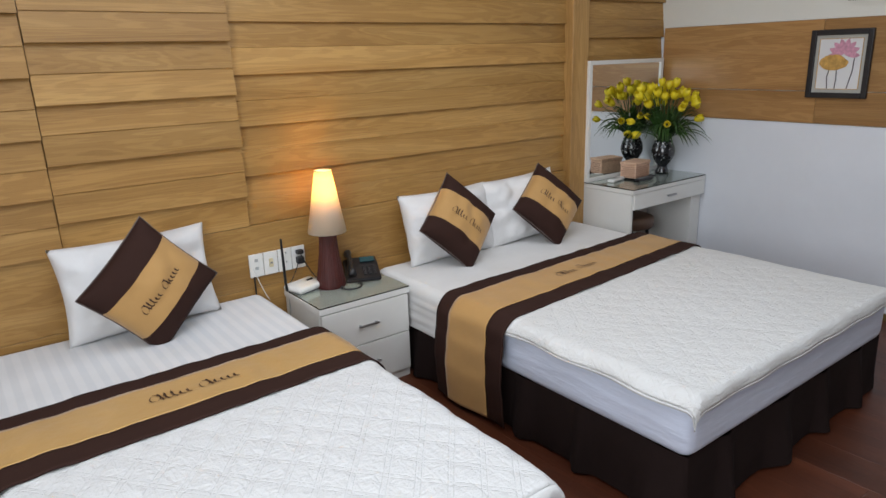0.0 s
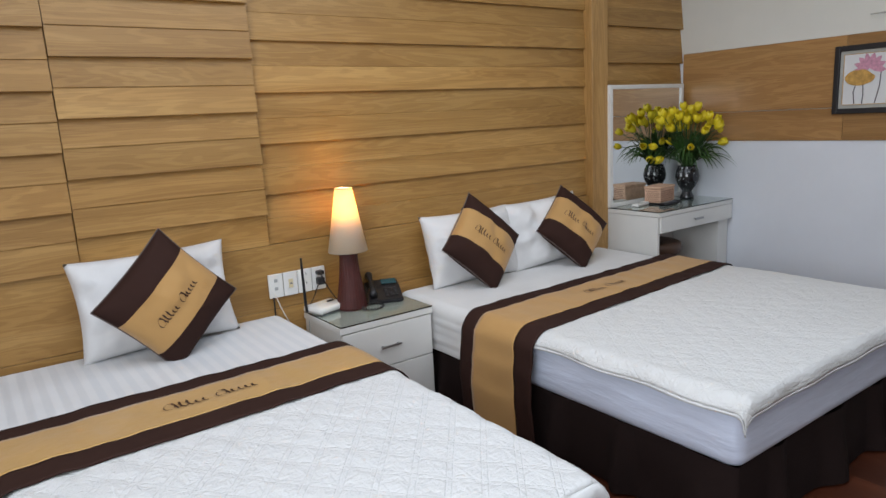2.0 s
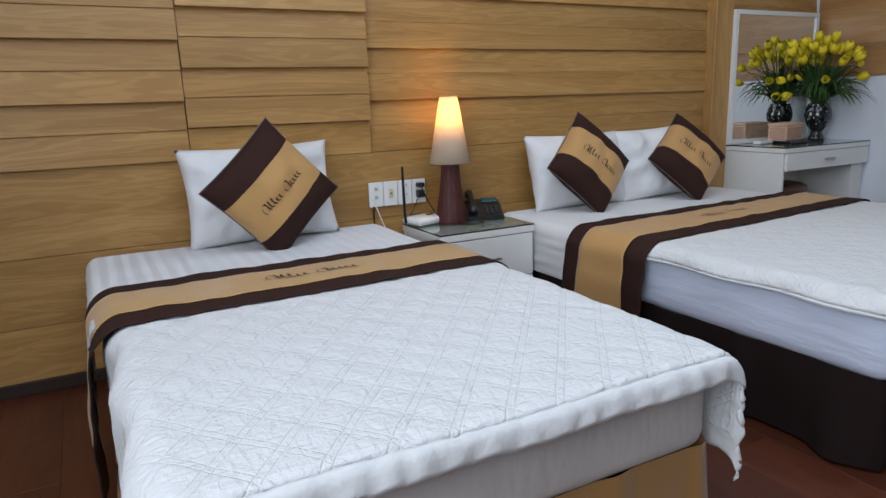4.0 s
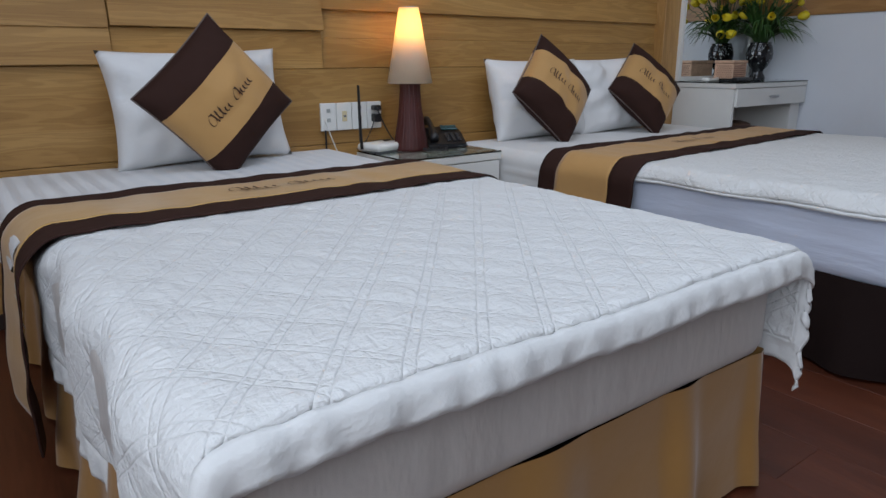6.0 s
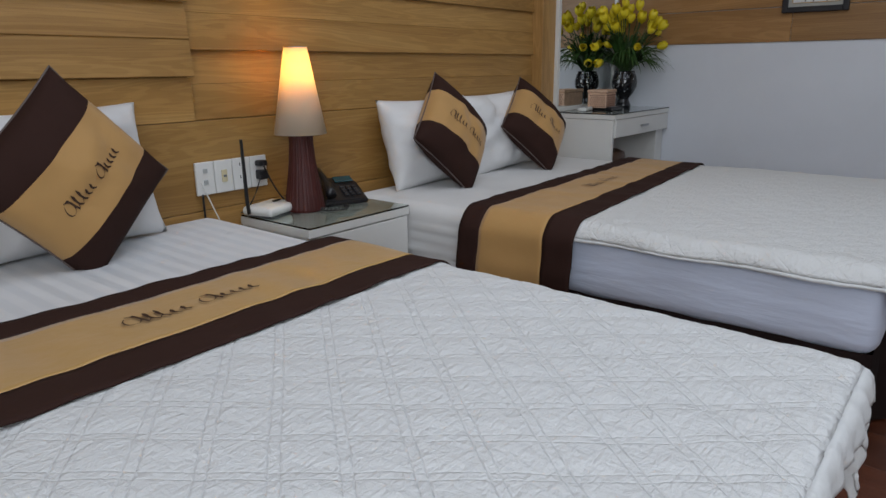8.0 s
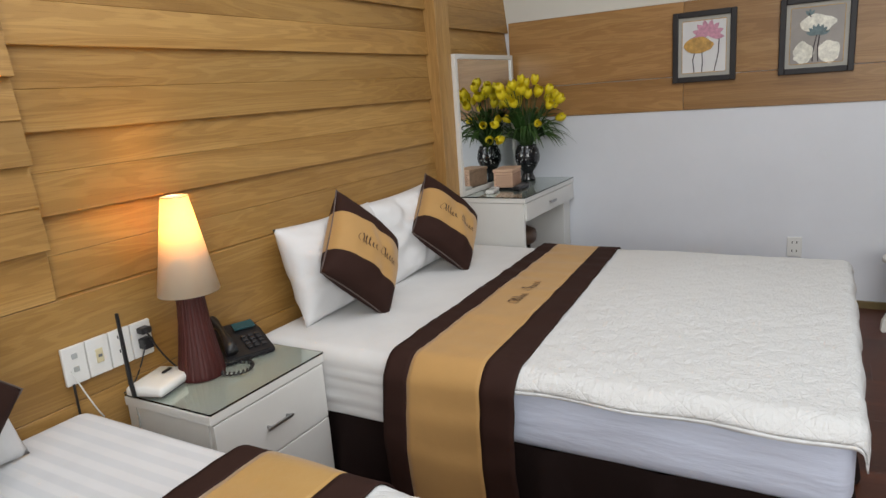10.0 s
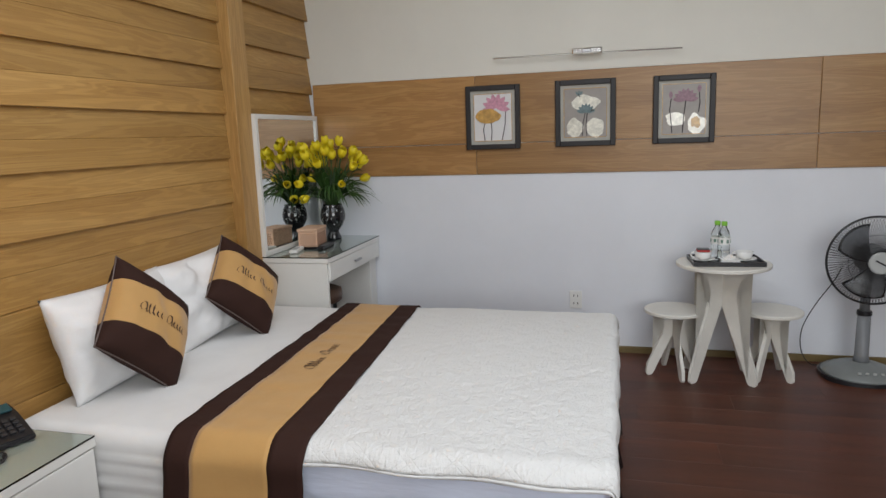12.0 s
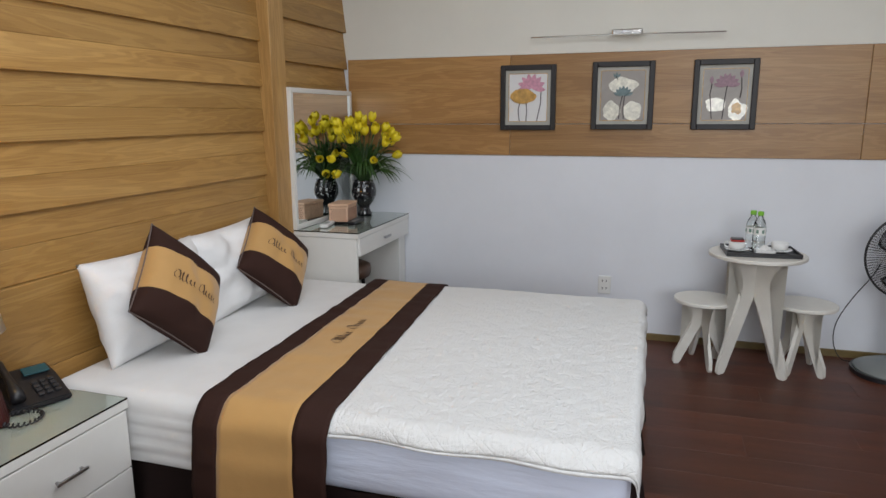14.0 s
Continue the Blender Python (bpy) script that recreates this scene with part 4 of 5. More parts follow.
def make_flowers(x, y):
    v = thing("vase", "black cut-patterned vase of yellow artificial tulips", "vase with flowers", at=pose(x, y, DT + 0.001))
    prof = [(0.046, 0.0), (0.048, 0.012), (0.034, 0.04), (0.033, 0.056), (0.056, 0.085), (0.076, 0.125), (0.079, 0.155), (0.071, 0.195), (0.060, 0.215), (0.063, 0.223), (0.055, 0.223), (0.052, 0.19)]
    part("body", lathe(prof, 40), VASE, v, "black glazed vase", True)
    bm = bmesh.new()
    rnd = random.Random(5)
    for k in range(90):
        a, z = rnd.uniform(0, 6.283), rnd.uniform(0.10, 0.215)
        r = np.interp(z, [p[1] for p in prof[:9]], [p[0] for p in prof[:9]]) + 0.0006
        s = rnd.uniform(0.0025, 0.0045)
        c, t, u = Vector((r * math.cos(a), r * math.sin(a), z)), Vector((-math.sin(a), math.cos(a), 0)), Vector((0, 0, 1))
        bm.faces.new([bm.verts.new(c + q * s * t + w * s * 1.5 * u) for q, w in ((-1, 0), (0, -1), (1, 0), (0, 1))])
    tagged(part("inlay", bm, GREY_LIGHT, v, "small pale inlaid flecks"), kind="stuff")
    heads = []
    stems = bmesh.new()
    for k in range(44):
        a = k * 2.39996
        reach = 0.25 * math.sqrt((k + 0.6) / 44) * rnd.uniform(0.85, 1.1)
        top = 0.455 + 0.11 * (1 - (reach / 0.25) ** 2) + rnd.uniform(-0.06, 0.05)
        if k in (31, 33, 35):
            top -= rnd.uniform(0.06, 0.13)
        if k > 24:
            top -= rnd.uniform(0.0, 0.07)
        e = Vector((reach * math.cos(a), min(reach * math.sin(a), 0.085), top))
        b = Vector((0.03 * math.cos(a), 0.03 * math.sin(a), 0.22))
        mid = (b + e) / 2 + Vector((0, 0, 0.05))
        tube([b, b * 0.4 + mid * 0.6, mid * 0.5 + e * 0.5, e], 0.0022, 5, stems)
        heads.append((e, (e - mid).normalized(), a))
    tagged(part("stem", stems, LEAF, v, "thin green stems"), kind="stuff")
    # a tulip: a cup of six petals with a lobed rim
    def tulip():
        def f(u, w):
            lobe = abs(math.cos(3 * math.pi * u * 2 / 2))
            r = 0.0195 * math.sin(math.pi * (0.08 + 0.70 * w)) ** 0.8 * (0.90 + 0.12 * lobe)
            return (r * math.cos(2 * math.pi * u), r * math.sin(2 * math.pi * u), 0.047 * w * (0.80 + 0.20 * lobe))
        t = sheet(30, 6, f)
        bmesh.ops.remove_doubles(t, verts=t.verts[:], dist=0.0001)
        return t
    first = None
    for e, d, a in heads:
        m = Matrix.Translation(e - d * 0.006) @ d.to_track_quat("Z", "Y").to_matrix().to_4x4() @ Matrix.Rotation(a, 4, "Z") @ Matrix.Scale(rnd.uniform(1.15, 1.5), 4)
        if first is None:
            first = part("tulip", tulip(), PETAL, v, "", True, m)
        else:
            o = first.copy()
            scene.collection.objects.link(o)
            o.matrix_basis = m
    # long arching leaves
    for k in range(110):
        a = k * 2.39996 + 0.7
        ln, rise = rnd.uniform(0.18, 0.30), rnd.uniform(0.06, 0.20)
        wid = rnd.uniform(0.006, 0.011)
        bm = bmesh.new()

        def f(u, w):
            r = 0.02 + ln * w * (0.75 if rise > 0.14 else 1.0)
            z = 0.235 + rise * math.sin(w * 2.1) * 1.15 - (0.09 * w * w * w if rise < 0.14 else 0)
            c = Vector((r * math.cos(a), min(r * math.sin(a), 0.10), z))
            return c + Vector((-math.sin(a), math.cos(a), 0.3)) * (u - 0.5) * 2 * wid * math.sin(math.pi * (0.12 + 0.86 * w))
        part("leaf", sheet(1, 8, f, bm), LEAF, v, "", True)
    return v


make_flowers(2.275, 8.69)


def make_basket(m):
    b = thing("woven_box", "small lidded pink and red woven box", "box", at=m)
    w, d, h = 0.19, 0.115, 0.088
    part("body", box(-w / 2, w / 2, -d / 2, d / 2, 0, h, 0.006), WICKER, b)
    part("lid", box(-w / 2 - 0.004, w / 2 + 0.004, -d / 2 - 0.004, d / 2 + 0.004, h, h + 0.018, 0.006), WICKER, b)
    bm = bmesh.new()
    for r in range(6):
        for c in range(13):
            x = -w / 2 + 0.008 + c * 0.0128 + (r % 2) * 0.006
            box(x, x + 0.0052, -d / 2 - 0.0015, -d / 2 + 0.001, 0.007 + r * 0.0125, 0.014 + r * 0.0125, bm=bm)
        for c in range(7):
            y = -d / 2 + 0.008 + c * 0.0135 + (r % 2) * 0.006
            for sx in (-w / 2 - 0.0015, w / 2 - 0.001):
                box(sx, sx + 0.0025, y, y + 0.0052, 0.007 + r * 0.0125, 0.014 + r * 0.0125, bm=bm)
    tagged(part("weave", bm, WICKER_DARK, b, "dark red woven strands"), kind="stuff")
    part("clasp", tube([(w / 2 + 0.003, 0.0, h + 0.015), (w / 2 + 0.009, 0.0, h - 0.01), (w / 2 + 0.004, 0.0, h - 0.022)], 0.004, 6), WICKER_DARK, b)


make_basket(pose(1.985, 8.700, DT + 0.013, 0, 0, 8))
tray = thing("black_tray", "flat black tray under the woven box", "tray")
part("base", box(1.91, 2.12, 8.635, 8.765, DT + 0.001, DT + 0.012, 0.003), BLACK, tray)
_ph = thing("white_remote", "white remote control lying on the glass top", "remote control", at=pose(1.815, 8.72, DT + 0.001, 0, 0, 12))
part("body", box(-0.08, 0.08, -0.024, 0.024, 0, 0.02, 0.006), WHITE_PLASTIC, _ph)
part("key_pad", box(-0.06, 0.02, -0.016, 0.016, 0.02, 0.0215, 0.001, 1), GREY_LIGHT, _ph)
_rm = thing("black_remote", "black remote control lying on the glass top", "remote control", at=pose(1.95, 8.60, DT + 0.001, 0, 0, 4))
part("body", box(-0.085, 0.085, -0.022, 0.022, 0, 0.02, 0.006), BLACK, _rm)
part("key_pad", box(-0.06, 0.05, -0.015, 0.015, 0.02, 0.0212, 0.001, 1), GREY_PLASTIC, _rm)


# ---- pictures and picture lamp on the side wall ----
def on_wall(y, z):
    """Local x runs to the viewer's right along the wall, y up, z into the room."""
    m = Matrix(((0, 0, -1), (-1, 0, 0), (0, 1, 0))).to_4x4()
    m.translation = Vector((WX1 - 0.0135, y, z))
    return m


def shape(outline, z, th=0.002):
    return prism(outline, z, z + th)


def petal_outline(cx, cy, ln, wd, ang, n=8):
    pts = []
    for k in range(2 * n):
        t = k / n
        s = 1 if t <= 1 else -1
        q = t if t <= 1 else 2 - t
        x, y = ln * q, s * wd * math.sin(math.pi * q) ** 0.8 * (0.6 + 0.4 * q)
        pts.append((cx + x * math.cos(ang) - y * math.sin(ang), cy + x * math.sin(ang) + y * math.cos(ang)))
    return pts


def blob(cx, cy, rx, ry, seed, n=26, rough=0.16):
    return [(cx + rx * math.cos(a) * (1 + rough * wob(math.cos(a) * 1.6 + seed, math.sin(a) * 1.6, seed)),
             cy + ry * math.sin(a) * (1 + rough * wob(math.cos(a) * 1.6, math.sin(a) * 1.6 + seed, seed + 3))) for a in [2 * math.pi * k / n for k in range(n)]]


def make_picture(y, z, w, h, ground, label, art):
    p = thing("picture", label, "picture", "three framed lotus pictures", on_wall(y, z))
    f, t = 0.030, 0.024
    for a, b, c, e in ((-w / 2, -w / 2 + f, -h / 2, h / 2), (w / 2 - f, w / 2, -h / 2, h / 2), (-w / 2 + f, w / 2 - f, -h / 2, -h / 2 + f), (-w / 2 + f, w / 2 - f, h / 2 - f, h / 2)):
        part("frame_rail", box(a, b, c, e, 0, t, 0.004), BLACK_FRAME, p, "black lacquered rail")
    part("mount", box(-w / 2 + f, w / 2 - f, -h / 2 + f, h / 2 - f, 0.002, 0.010), MAT_GREY, p, "grey mount")
    g = 0.052
    part("picture_ground", box(-w / 2 + g, w / 2 - g, -h / 2 + g, h / 2 - g, 0.010, 0.012), ground, p)
    bm = bmesh.new()
    for a, b, c, e in ((-w / 2 + g - 0.003, -w / 2 + g, -h / 2 + g, h / 2 - g), (w / 2 - g, w / 2 - g + 0.003, -h / 2 + g, h / 2 - g), (-w / 2 + g, w / 2 - g, -h / 2 + g - 0.003, -h / 2 + g), (-w / 2 + g, w / 2 - g, h / 2 - g, h / 2 - g + 0.003)):
        box(a, b, c, e, 0.010, 0.0145, bm=bm)
    part("fillet", bm, PEARL_GOLD, p, "thin gilt fillet")
    for name, mat, bm in art:
        part(name, bm, mat, p)
    return p


Z1 = 0.0122


def stem_line(pts, w=0.0028):
    return tube([(x, y, Z1 + 0.001) for x, y in pts], w, 5)


def lotus(cx, cy, s, mat, spread=2.2, n=7, base=math.pi / 2):
    return [("petal", mat, shape(petal_outline(cx, cy, s, s * 0.22, base + spread * (k / (n - 1) - 0.5)), Z1 + 0.0004 * k)) for k in range(n)]


art1 = lotus(0.02, 0.055, 0.085, ART_PINK, 3.4, 8) + [
    ("leaf_shape", PEARL_GOLD, shape(blob(-0.030, 0.008, 0.078, 0.042, 2.0), Z1 + 0.004)),
    ("stem_shape", ART_INK, stem_line([(-0.045, -0.02), (-0.058, -0.07), (-0.050, -0.135)])),
    ("stem_shape", ART_INK, stem_line([(-0.01, -0.03), (-0.006, -0.08), (-0.010, -0.135)])),
    ("stem_shape", ART_INK, stem_line([(0.078, 0.035), (0.075, -0.04), (0.055, -0.135)])),
    ("bud", ART_PINK, shape(petal_outline(0.078, 0.03, 0.035, 0.010, 1.5), Z1 + 0.003))]
art2 = [("leaf_shape", PEARL, shape(blob(0.0, 0.055, 0.080, 0.045, 5.0, rough=0.3), Z1)),
        ("leaf_shape", PEARL, shape(blob(-0.060, -0.085, 0.048, 0.052, 8.0, rough=0.3), Z1)),
        ("leaf_shape", PEARL, shape(blob(0.060, -0.085, 0.050, 0.056, 11.0, rough=0.3), Z1)),
        ("stem_shape", ART_INK, stem_line([(0.0, 0.0), (-0.012, -0.06), (-0.016, -0.13)])),
        ("stem_shape", ART_INK, stem_line([(0.012, 0.0), (0.006, -0.06), (0.010, -0.13)])),
        ("stem_shape", ART_INK, stem_line([(-0.03, 0.09), (-0.04, 0.11)]))] + lotus(0.004, 0.0, 0.055, ART_TEAL, 2.6, 7) + lotus(-0.035, 0.095, 0.035, ART_TEAL, 1.2, 3)
art3 = [("leaf_shape", PEARL, shape(blob(-0.045, -0.055, 0.052, 0.040, 14.0, rough=0.35), Z1)),
        ("leaf_shape", PEARL, shape(blob(0.065, -0.085, 0.045, 0.055, 17.0, rough=0.35), Z1)),
        ("leaf_shape", PEARL_GOLD, shape(blob(0.065, -0.075, 0.024, 0.034, 19.0, rough=0.4), Z1 + 0.002)),
        ("stem_shape", ART_INK, stem_line([(0.01, 0.045), (0.0, -0.04), (-0.005, -0.13)])),
        ("stem_shape", ART_INK, stem_line([(-0.068, 0.06), (-0.075, 0.0), (-0.060, -0.13)])),
        ("stem_shape", ART_INK, stem_line([(0.080, 0.09), (0.085, 0.03), (0.078, -0.02)])),
        ("bud", ART_MAUVE, shape(petal_outline(-0.070, 0.055, 0.045, 0.013, 1.6), Z1)),
        ("bud", ART_MAUVE, shape(petal_outline(0.078, 0.085, 0.045, 0.014, 1.5), Z1))] + lotus(0.008, 0.045, 0.070, ART_MAUVE, 2.8, 8)
make_picture(7.679, 1.489, 0.330, 0.378, ART_WHITE, "black-framed picture of a pink lotus on white", art1)
make_picture(7.135, 1.494, 0.344, 0.380, ART_GREY, "black-framed grey picture with pearl lotus leaves", art2)
make_picture(6.594, 1.493, 0.330, 0.378, ART_GREY, "black-framed grey picture of a mauve lotus", art3)


def make_picture_lamp():
    l = thing("picture_lamp", "slim chrome picture lamp on a thin bar", "wall lamp")
    part("housing", box(WX1 - 0.075, WX1 - 0.030, 7.040, 7.208, 1.822, 1.856, 0.008), CHROME, l)
    part("mounting_plate", box(WX1 - 0.031, WX1 - 0.0005, 7.075, 7.175, 1.826, 1.852, 0.003), CHROME, l)
    part("bar", tube([(WX1 - 0.05, 6.612, 1.823), (WX1 - 0.05, 7.039, 1.827)], 0.005, 8), CHROME, l)
    part("bar", tube([(WX1 - 0.05, 7.209, 1.829), (WX1 - 0.05, 7.664, 1.829)], 0.005, 8), CHROME, l)
    part("clip", box(WX1 - 0.079, WX1 - 0.074, 7.10, 7.15, 1.831, 1.847, 0.002), STEEL_DARK, l)


make_picture_lamp()


def make_outlet():
    o = thing("wall_outlet", "white double outlet low on the white wall", "wall socket")
    part("plate", box(WX1 - 0.011, WX1 - 0.0005, 7.154, 7.228, 0.318, 0.428, 0.003), WHITE_PLASTIC, o)
    for z in (0.345, 0.392):
        for y in (7.177, 7.200):
            part("slot", box(WX1 - 0.0122, WX1 - 0.0105, y, y + 0.005, z, z + 0.013), BLACK, o)


make_outlet()


# ---- tea table, stools, fan ----
def leg_panel(h, top, foot, split, wide, th):
    """A flat A-shaped board in x, z: wide under the top, parting into two tapering legs with round feet."""
    half = [(0.0, split), (foot - wide * 0.95, 0.012), (foot - wide * 0.75, 0.002), (foot - wide * 0.2, 0.0), (foot, 0.012), (foot - wide * 0.10, 0.06),
            (top * 0.56, h * 0.66), (top * 0.50, h * 0.78), (top * 0.60, h * 0.88), (top, h)]
    out = half + [(-x, z) for x, z in half[::-1]][:-1]
    bm = bmesh.new()
    a = [bm.verts.new((x, -th / 2, z)) for x, z in out]
    b = [bm.verts.new((x, th / 2, z)) for x, z in out]
    bm.faces.new(a)
    bm.faces.new(b[::-1])
    n = len(a)
    for k in range(n):
        bm.faces.new((a[k], b[k], b[(k + 1) % n], a[(k + 1) % n]))
    bmesh.ops.triangulate(bm, faces=[f for f in bm.faces if len(f.verts) > 4])
    return bm


def make_board_table(name, x, y, h, r, foot, wide, turns, label, category, group="", top_name="tabletop"):
    t = thing(name, label, category, group, pose(x, y, FZ))
    th = 0.018
    part(top_name, lathe([(r - 0.004, h - 0.020), (r, h - 0.016), (r, h - 0.004), (r - 0.004, h)], 48), BOARD_WHITE, t)
    for a in turns:
        part("leg_panel", leg_panel(h - 0.020, r * 0.72, foot, h * 0.66, wide, th), BOARD_WHITE, t, m=pose(0, 0, 0, 0, 0, 90 + a))
    return t


make_board_table("tea_table", 2.095, 6.408, 0.635, 0.235, 0.212, 0.052, (38, -38), "small round cream plywood table by the white wall", "table")
make_board_table("plywood_stool", 2.117, 6.645, 0.370, 0.156, 0.150, 0.040, (16, -73), "round cream plywood stool beside the tea table", "stool", "plywood stools", "seat")
make_board_table("plywood_stool", 2.155, 6.150, 0.370, 0.154, 0.148, 0.040, (-48, 55), "round cream plywood stool beside the tea table", "stool", "plywood stools", "seat")


def make_tea_set():
    z = FZ + 0.636
    t = thing("serving_tray", "black rectangular tray on the tea table", "tray", at=pose(2.085, 6.400, z, 0, 0, 3))
    bm = bmesh.new()
    box(-0.115, 0.115, -0.17, 0.17, 0, 0.006, bm=bm)
    part("base", bm, BLACK, t)
    for a, b, c, e in ((-0.12, -0.112, -0.175, 0.175), (0.112, 0.12, -0.175, 0.175), (-0.112, 0.112, -0.175, -0.167), (-0.112, 0.112, 0.167, 0.175)):
        part("rim", box(a, b, c, e, 0, 0.022, 0.002), BLACK, t)
    z += 0.007

    def cup(x, y, top):
        c = thing("teacup", "white cup on its saucer", "cup", "white cups", pose(x, y, z))
        part("saucer", lathe([(0.030, 0.0), (0.034, 0.004), (0.062, 0.013), (0.061, 0.016), (0.032, 0.008)], 28), CERAMIC, c, smooth=True)
        part("bowl", lathe([(0.022, 0.009), (0.038, 0.020), (0.044, 0.050), (0.042, 0.050), (0.034, 0.020)], 28), CERAMIC, c, smooth=True)
        part("handle", tube([(0, 0.042 + 0.018 * math.sin(q), 0.033 + 0.014 * math.cos(q)) for q in [k * math.pi / 8 for k in range(9)]], 0.004, 6), CERAMIC, c, smooth=True)
        if top:
            part("packet", box(-0.030, 0.030, -0.032, 0.032, 0.051, 0.060, 0.003), RED, c, "red and black sachet")
            part("packet_top", box(-0.028, 0.028, -0.030, 0.030, 0.0605, 0.066, 0.002), BLACK, c)
    cup(2.085, 6.510, True)
    cup(2.105, 6.305, False)
    p = thing("napkin_holder", "white folded paper on the tray", "napkins", at=pose(2.035, 6.385, z))
    part("stack", prism([(-0.035, -0.045), (0.035, -0.045), (0.035, 0.045), (-0.035, 0.045)], 0, 0.022), CERAMIC, p)
    part("fold", lathe([(0.030, 0.022), (0.018, 0.036), (0.004, 0.046)], 4), CERAMIC, p)
    for bx, by in ((2.115, 6.405), (2.145, 6.435)):
        b = thing("water_bottle", "clear plastic water bottle with a green cap", "bottle", "water bottles", pose(bx, by, z))
        part("body", lathe([(0.026, 0.0), (0.031, 0.006), (0.031, 0.05), (0.029, 0.056), (0.031, 0.062), (0.031, 0.125), (0.026, 0.15), (0.013, 0.175), (0.012, 0.185)], 28), CLEAR, b, smooth=True)
        part("label_band", lathe([(0.0314, 0.085), (0.0314, 0.122)], 28, False), WHITE_PLASTIC, b, "white label with dark green marks", True)
        for k in range(7):
            a = k * 0.9
            part("mark", box(0.0314, 0.0322, -0.006, 0.006, 0.094, 0.112, 0), GREEN_LABEL, b, m=Matrix.Rotation(a, 4, "Z"))
        part("cap", lathe([(0.014, 0.184), (0.015, 0.186), (0.015, 0.202), (0.012, 0.205)], 20), GREEN_CAP, b, "green screw cap")


make_tea_set()


GREY_BASE = plain("mid_grey_plastic", (0.20, 0.215, 0.21), 0.4, vary=0.05)


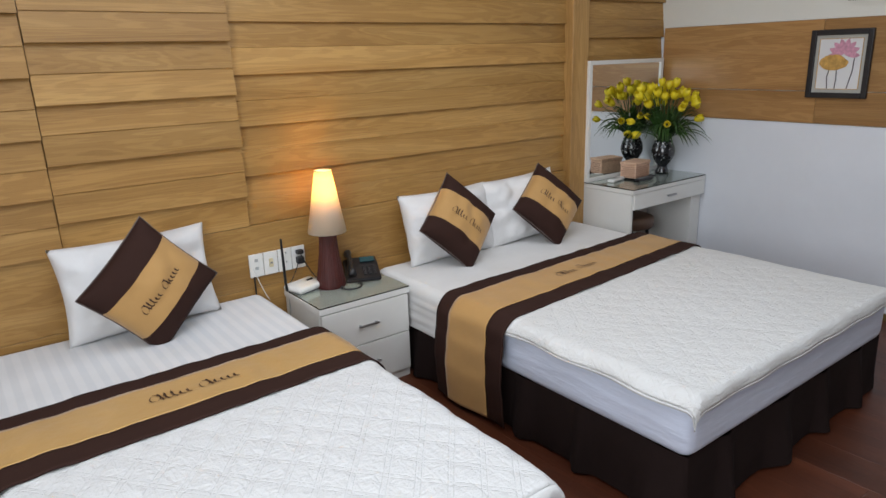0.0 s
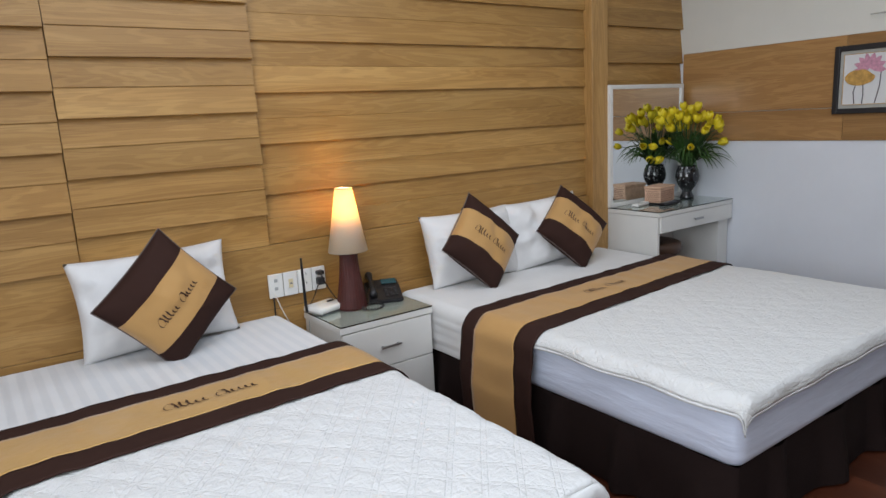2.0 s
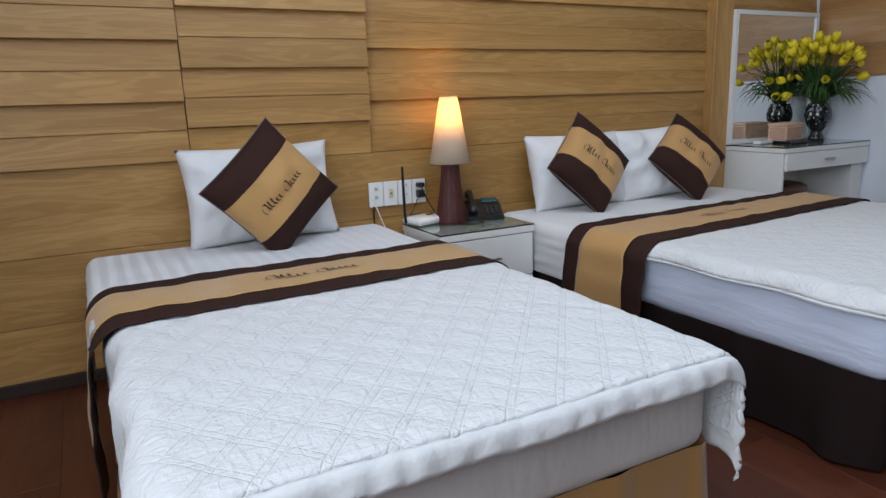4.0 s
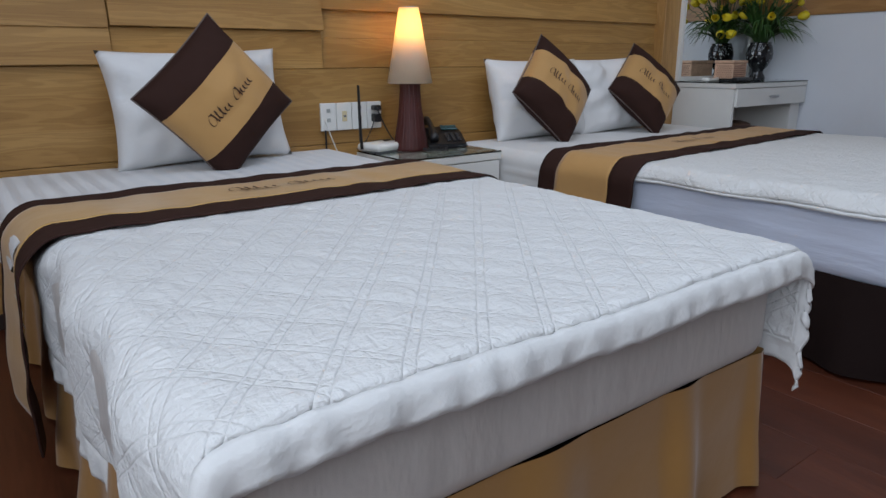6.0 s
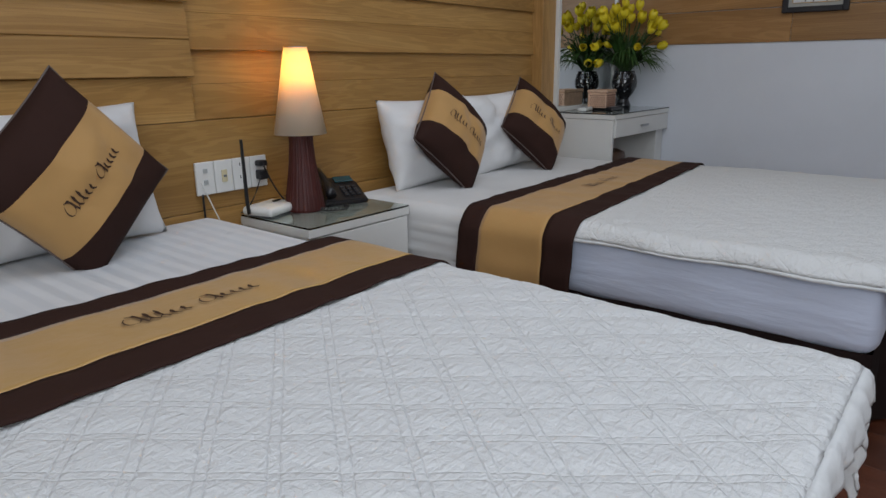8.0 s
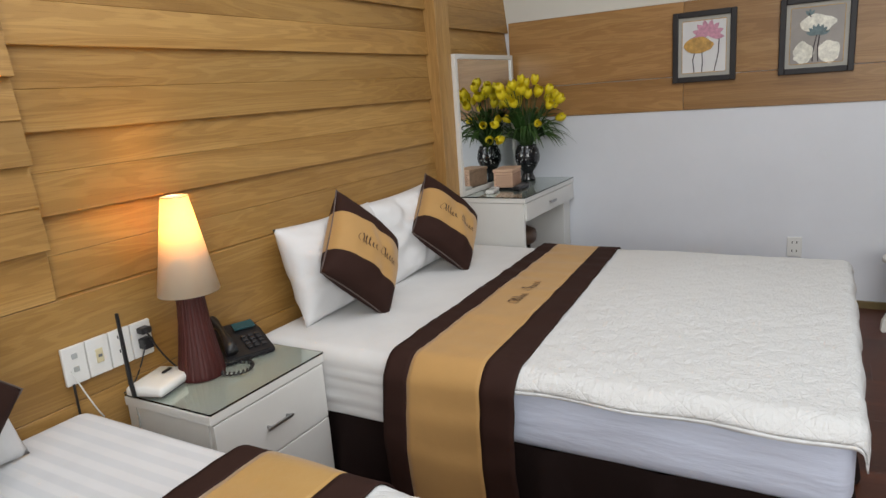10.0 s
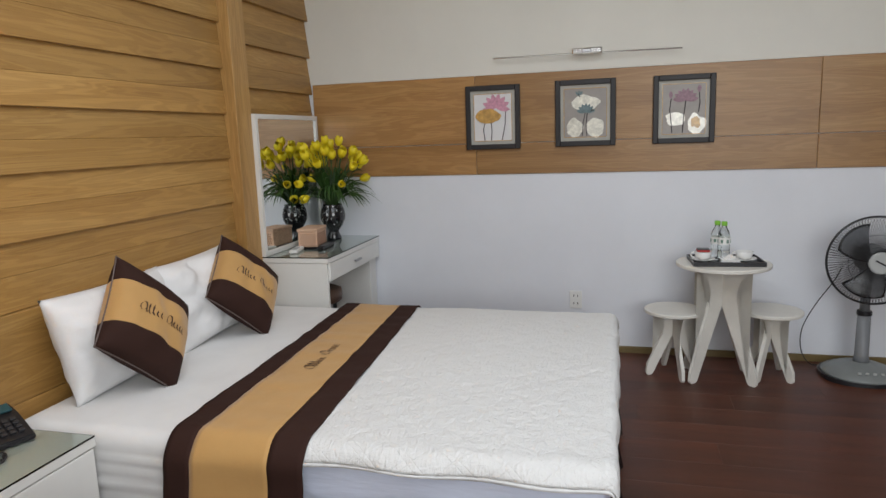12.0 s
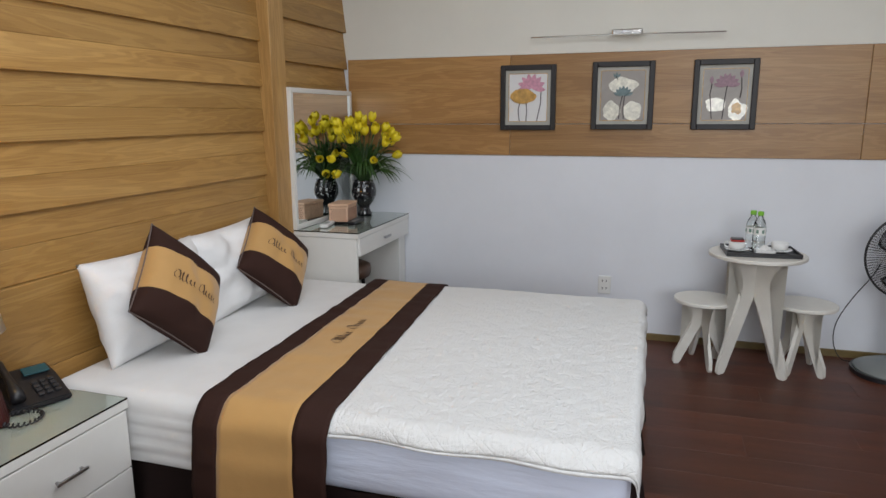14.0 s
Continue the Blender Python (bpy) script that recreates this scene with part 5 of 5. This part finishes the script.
def make_fan():
    f = thing("pedestal_fan", "grey pedestal fan with a black wire guard", "fan", at=pose(2.228, 5.688, FZ))
    foot = [(0.205 * math.cos(a) * (1 - 0.10 * math.cos(2 * a)), 0.20 * math.sin(a)) for a in [2 * math.pi * k / 40 for k in range(40)]]
    bm = prism(foot, 0.0, 0.022)
    part("base_rim", bm, BLACK, f)
    part("base", lathe([(0.190, 0.022), (0.185, 0.034), (0.12, 0.062), (0.06, 0.078), (0.045, 0.085)], 40), GREY_BASE, f, "grey domed base", True)
    part("control_panel", box(-0.165, -0.115, -0.09, 0.07, 0.048, 0.056, 0.004), GREEN_LABEL, f, "control strip with buttons", m=pose(0, 0, -0.002, 0, -22, 0) @ pose(0.0, 0, -0.045))
    for k in range(4):
        part("button", lathe([(0.009, 0.0), (0.008, 0.008)], 14), GREY_LIGHT, f, m=pose(-0.135, -0.06 + 0.035 * k, 0.056))
    part("lower_pole", lathe([(0.040, 0.08), (0.034, 0.12), (0.031, 0.345)], 24), GREY_PLASTIC, f, smooth=True)
    part("collar", lathe([(0.035, 0.338), (0.036, 0.343), (0.036, 0.358), (0.033, 0.362)], 24), BLACK, f)
    part("upper_pole", lathe([(0.024, 0.36), (0.024, 0.53)], 20), GREY_PLASTIC, f, smooth=True)
    hub = Vector((-0.055, -0.012, 0.640))
    part("motor", lathe([(0.03, -0.13), (0.062, -0.11), (0.075, -0.05), (0.072, 0.0)], 28), GREY_PLASTIC, f, "grey motor housing", True, Matrix.Translation(hub + Vector((0.04, 0, 0))) @ Matrix.Rotation(-math.pi / 2, 4, "Y"))
    part("neck", box(-0.025, 0.04, -0.025, 0.025, 0.52, 0.61, 0.008), GREY_PLASTIC, f)
    R = 0.226

    def ring(r, dx, w):
        return tube([hub + Vector((dx, r * math.cos(a), r * math.sin(a))) for a in [2 * math.pi * k / 64 for k in range(64)]], w, 6, closed=True)
    for name, r, dx, w in (("rim_ring", R, -0.012, 0.006), ("guard_ring", R * 0.62, -0.062, 0.0016), ("guard_ring", 0.06, -0.074, 0.002)):
        part(name, ring(r, dx, w), BLACK, f, smooth=True)
    front, back = bmesh.new(), bmesh.new()
    for k in range(96):
        a = 2 * math.pi * k / 96
        for bm, bow, tw in ((front, -0.074, 0.16), (back, 0.06, -0.1)):
            pts = []
            for q in range(6):
                r = 0.052 + (R - 0.052) * q / 5
                b2 = a + tw * (1 - q / 5)
                pts.append(hub + Vector((bow * (1 - (r / R) ** 3) - 0.012, r * math.cos(b2), r * math.sin(b2))))
            tube(pts, 0.0011, 4, bm)
    tagged(part("front_guard", front, BLACK, f, "black wire guard"), kind="stuff")
    tagged(part("rear_guard", back, BLACK, f, "black wire guard"), kind="stuff")
    part("badge", lathe([(0.056, 0.0), (0.056, 0.008), (0.050, 0.012)], 32), GREY_LIGHT, f, "round grey centre badge", m=Matrix.Translation(hub + Vector((-0.080, 0, 0))) @ Matrix.Rotation(-math.pi / 2, 4, "Y"))
    part("badge_mark", box(-0.0945, -0.0925, -0.030, 0.030, -0.004, 0.004), BLACK, f, m=Matrix.Translation(hub) @ Matrix.Rotation(0.5, 4, "X"))
    for k in range(3):
        a0 = 2 * math.pi * k / 3 + 0.5

        def blade(u, v):
            r = 0.035 + 0.165 * v
            ang = a0 + (u - 0.5) * (1.25 - 0.15 * v) + 0.35 * v
            rr = r * (1 - 0.05 * (2 * u - 1) ** 2)
            return hub + Vector((-0.012 + 0.034 * (u - 0.5), rr * math.cos(ang), rr * math.sin(ang)))
        ob = part("blade", sheet(8, 8, blade), FAN_BLADE, f, "smoked grey blade", True)
        md = ob.modifiers.new("thickness", "SOLIDIFY")
        md.thickness = 0.002
    part("blade_hub", lathe([(0.036, -0.02), (0.036, 0.02)], 24), GREY_PLASTIC, f, m=Matrix.Translation(hub) @ Matrix.Rotation(-math.pi / 2, 4, "Y"))
    cord = [(2.27, 5.80, 0.58), (2.29, 5.83, 0.50), (2.33, 5.90, 0.36), (2.36, 5.95, 0.22), (2.37, 5.95, 0.10), (2.36, 5.91, 0.02), (2.36, 5.85, 0.008)]
    fine = []
    for k in range(len(cord) - 1):
        for q in range(5):
            t = q / 5
            p0, p1, p2, p3 = (Vector(cord[min(max(k + d, 0), len(cord) - 1)]) for d in (-1, 0, 1, 2))
            fine.append(0.5 * ((2 * p1) + (p2 - p0) * t + (2 * p0 - 5 * p1 + 4 * p2 - p3) * t * t + (3 * p1 - p0 - 3 * p2 + p3) * t ** 3))
    c = part("cord", tube([p - Vector((2.235, 5.690, 0)) for p in fine], 0.003, 6), BLACK, f, "black flex", True)
    return f


make_fan()


# ---- floor planks ----
PW, PL = 0.19, 1.22
_pl = bmesh.new()
box(0.0002, PW - 0.0002, 0.0002, PL - 0.0002, -0.010, 0.0, 0.0006, 1, _pl)
_first = part("plank", _pl, FLOOR, floor)
_spare = True
for i in range(int((WX1 - WX0) / PW) + 1):
    off = (i * 0.37) % 1.0 * PL
    for j in range(9):
        # the last plank of a row is cut at the wall
        lo, hi = max(WY, WY - off + j * PL), min(WL, WY - off + (j + 1) * PL)
        if hi - lo < 0.05:
            continue
        o = _first
        if not _spare:
            o = _first.copy()
            scene.collection.objects.link(o)
        _spare = False
        o.matrix_basis = pose(WX0 + i * PW, lo, FZ) @ Matrix.Diagonal((1, (hi - lo) / PL, 1, 1))
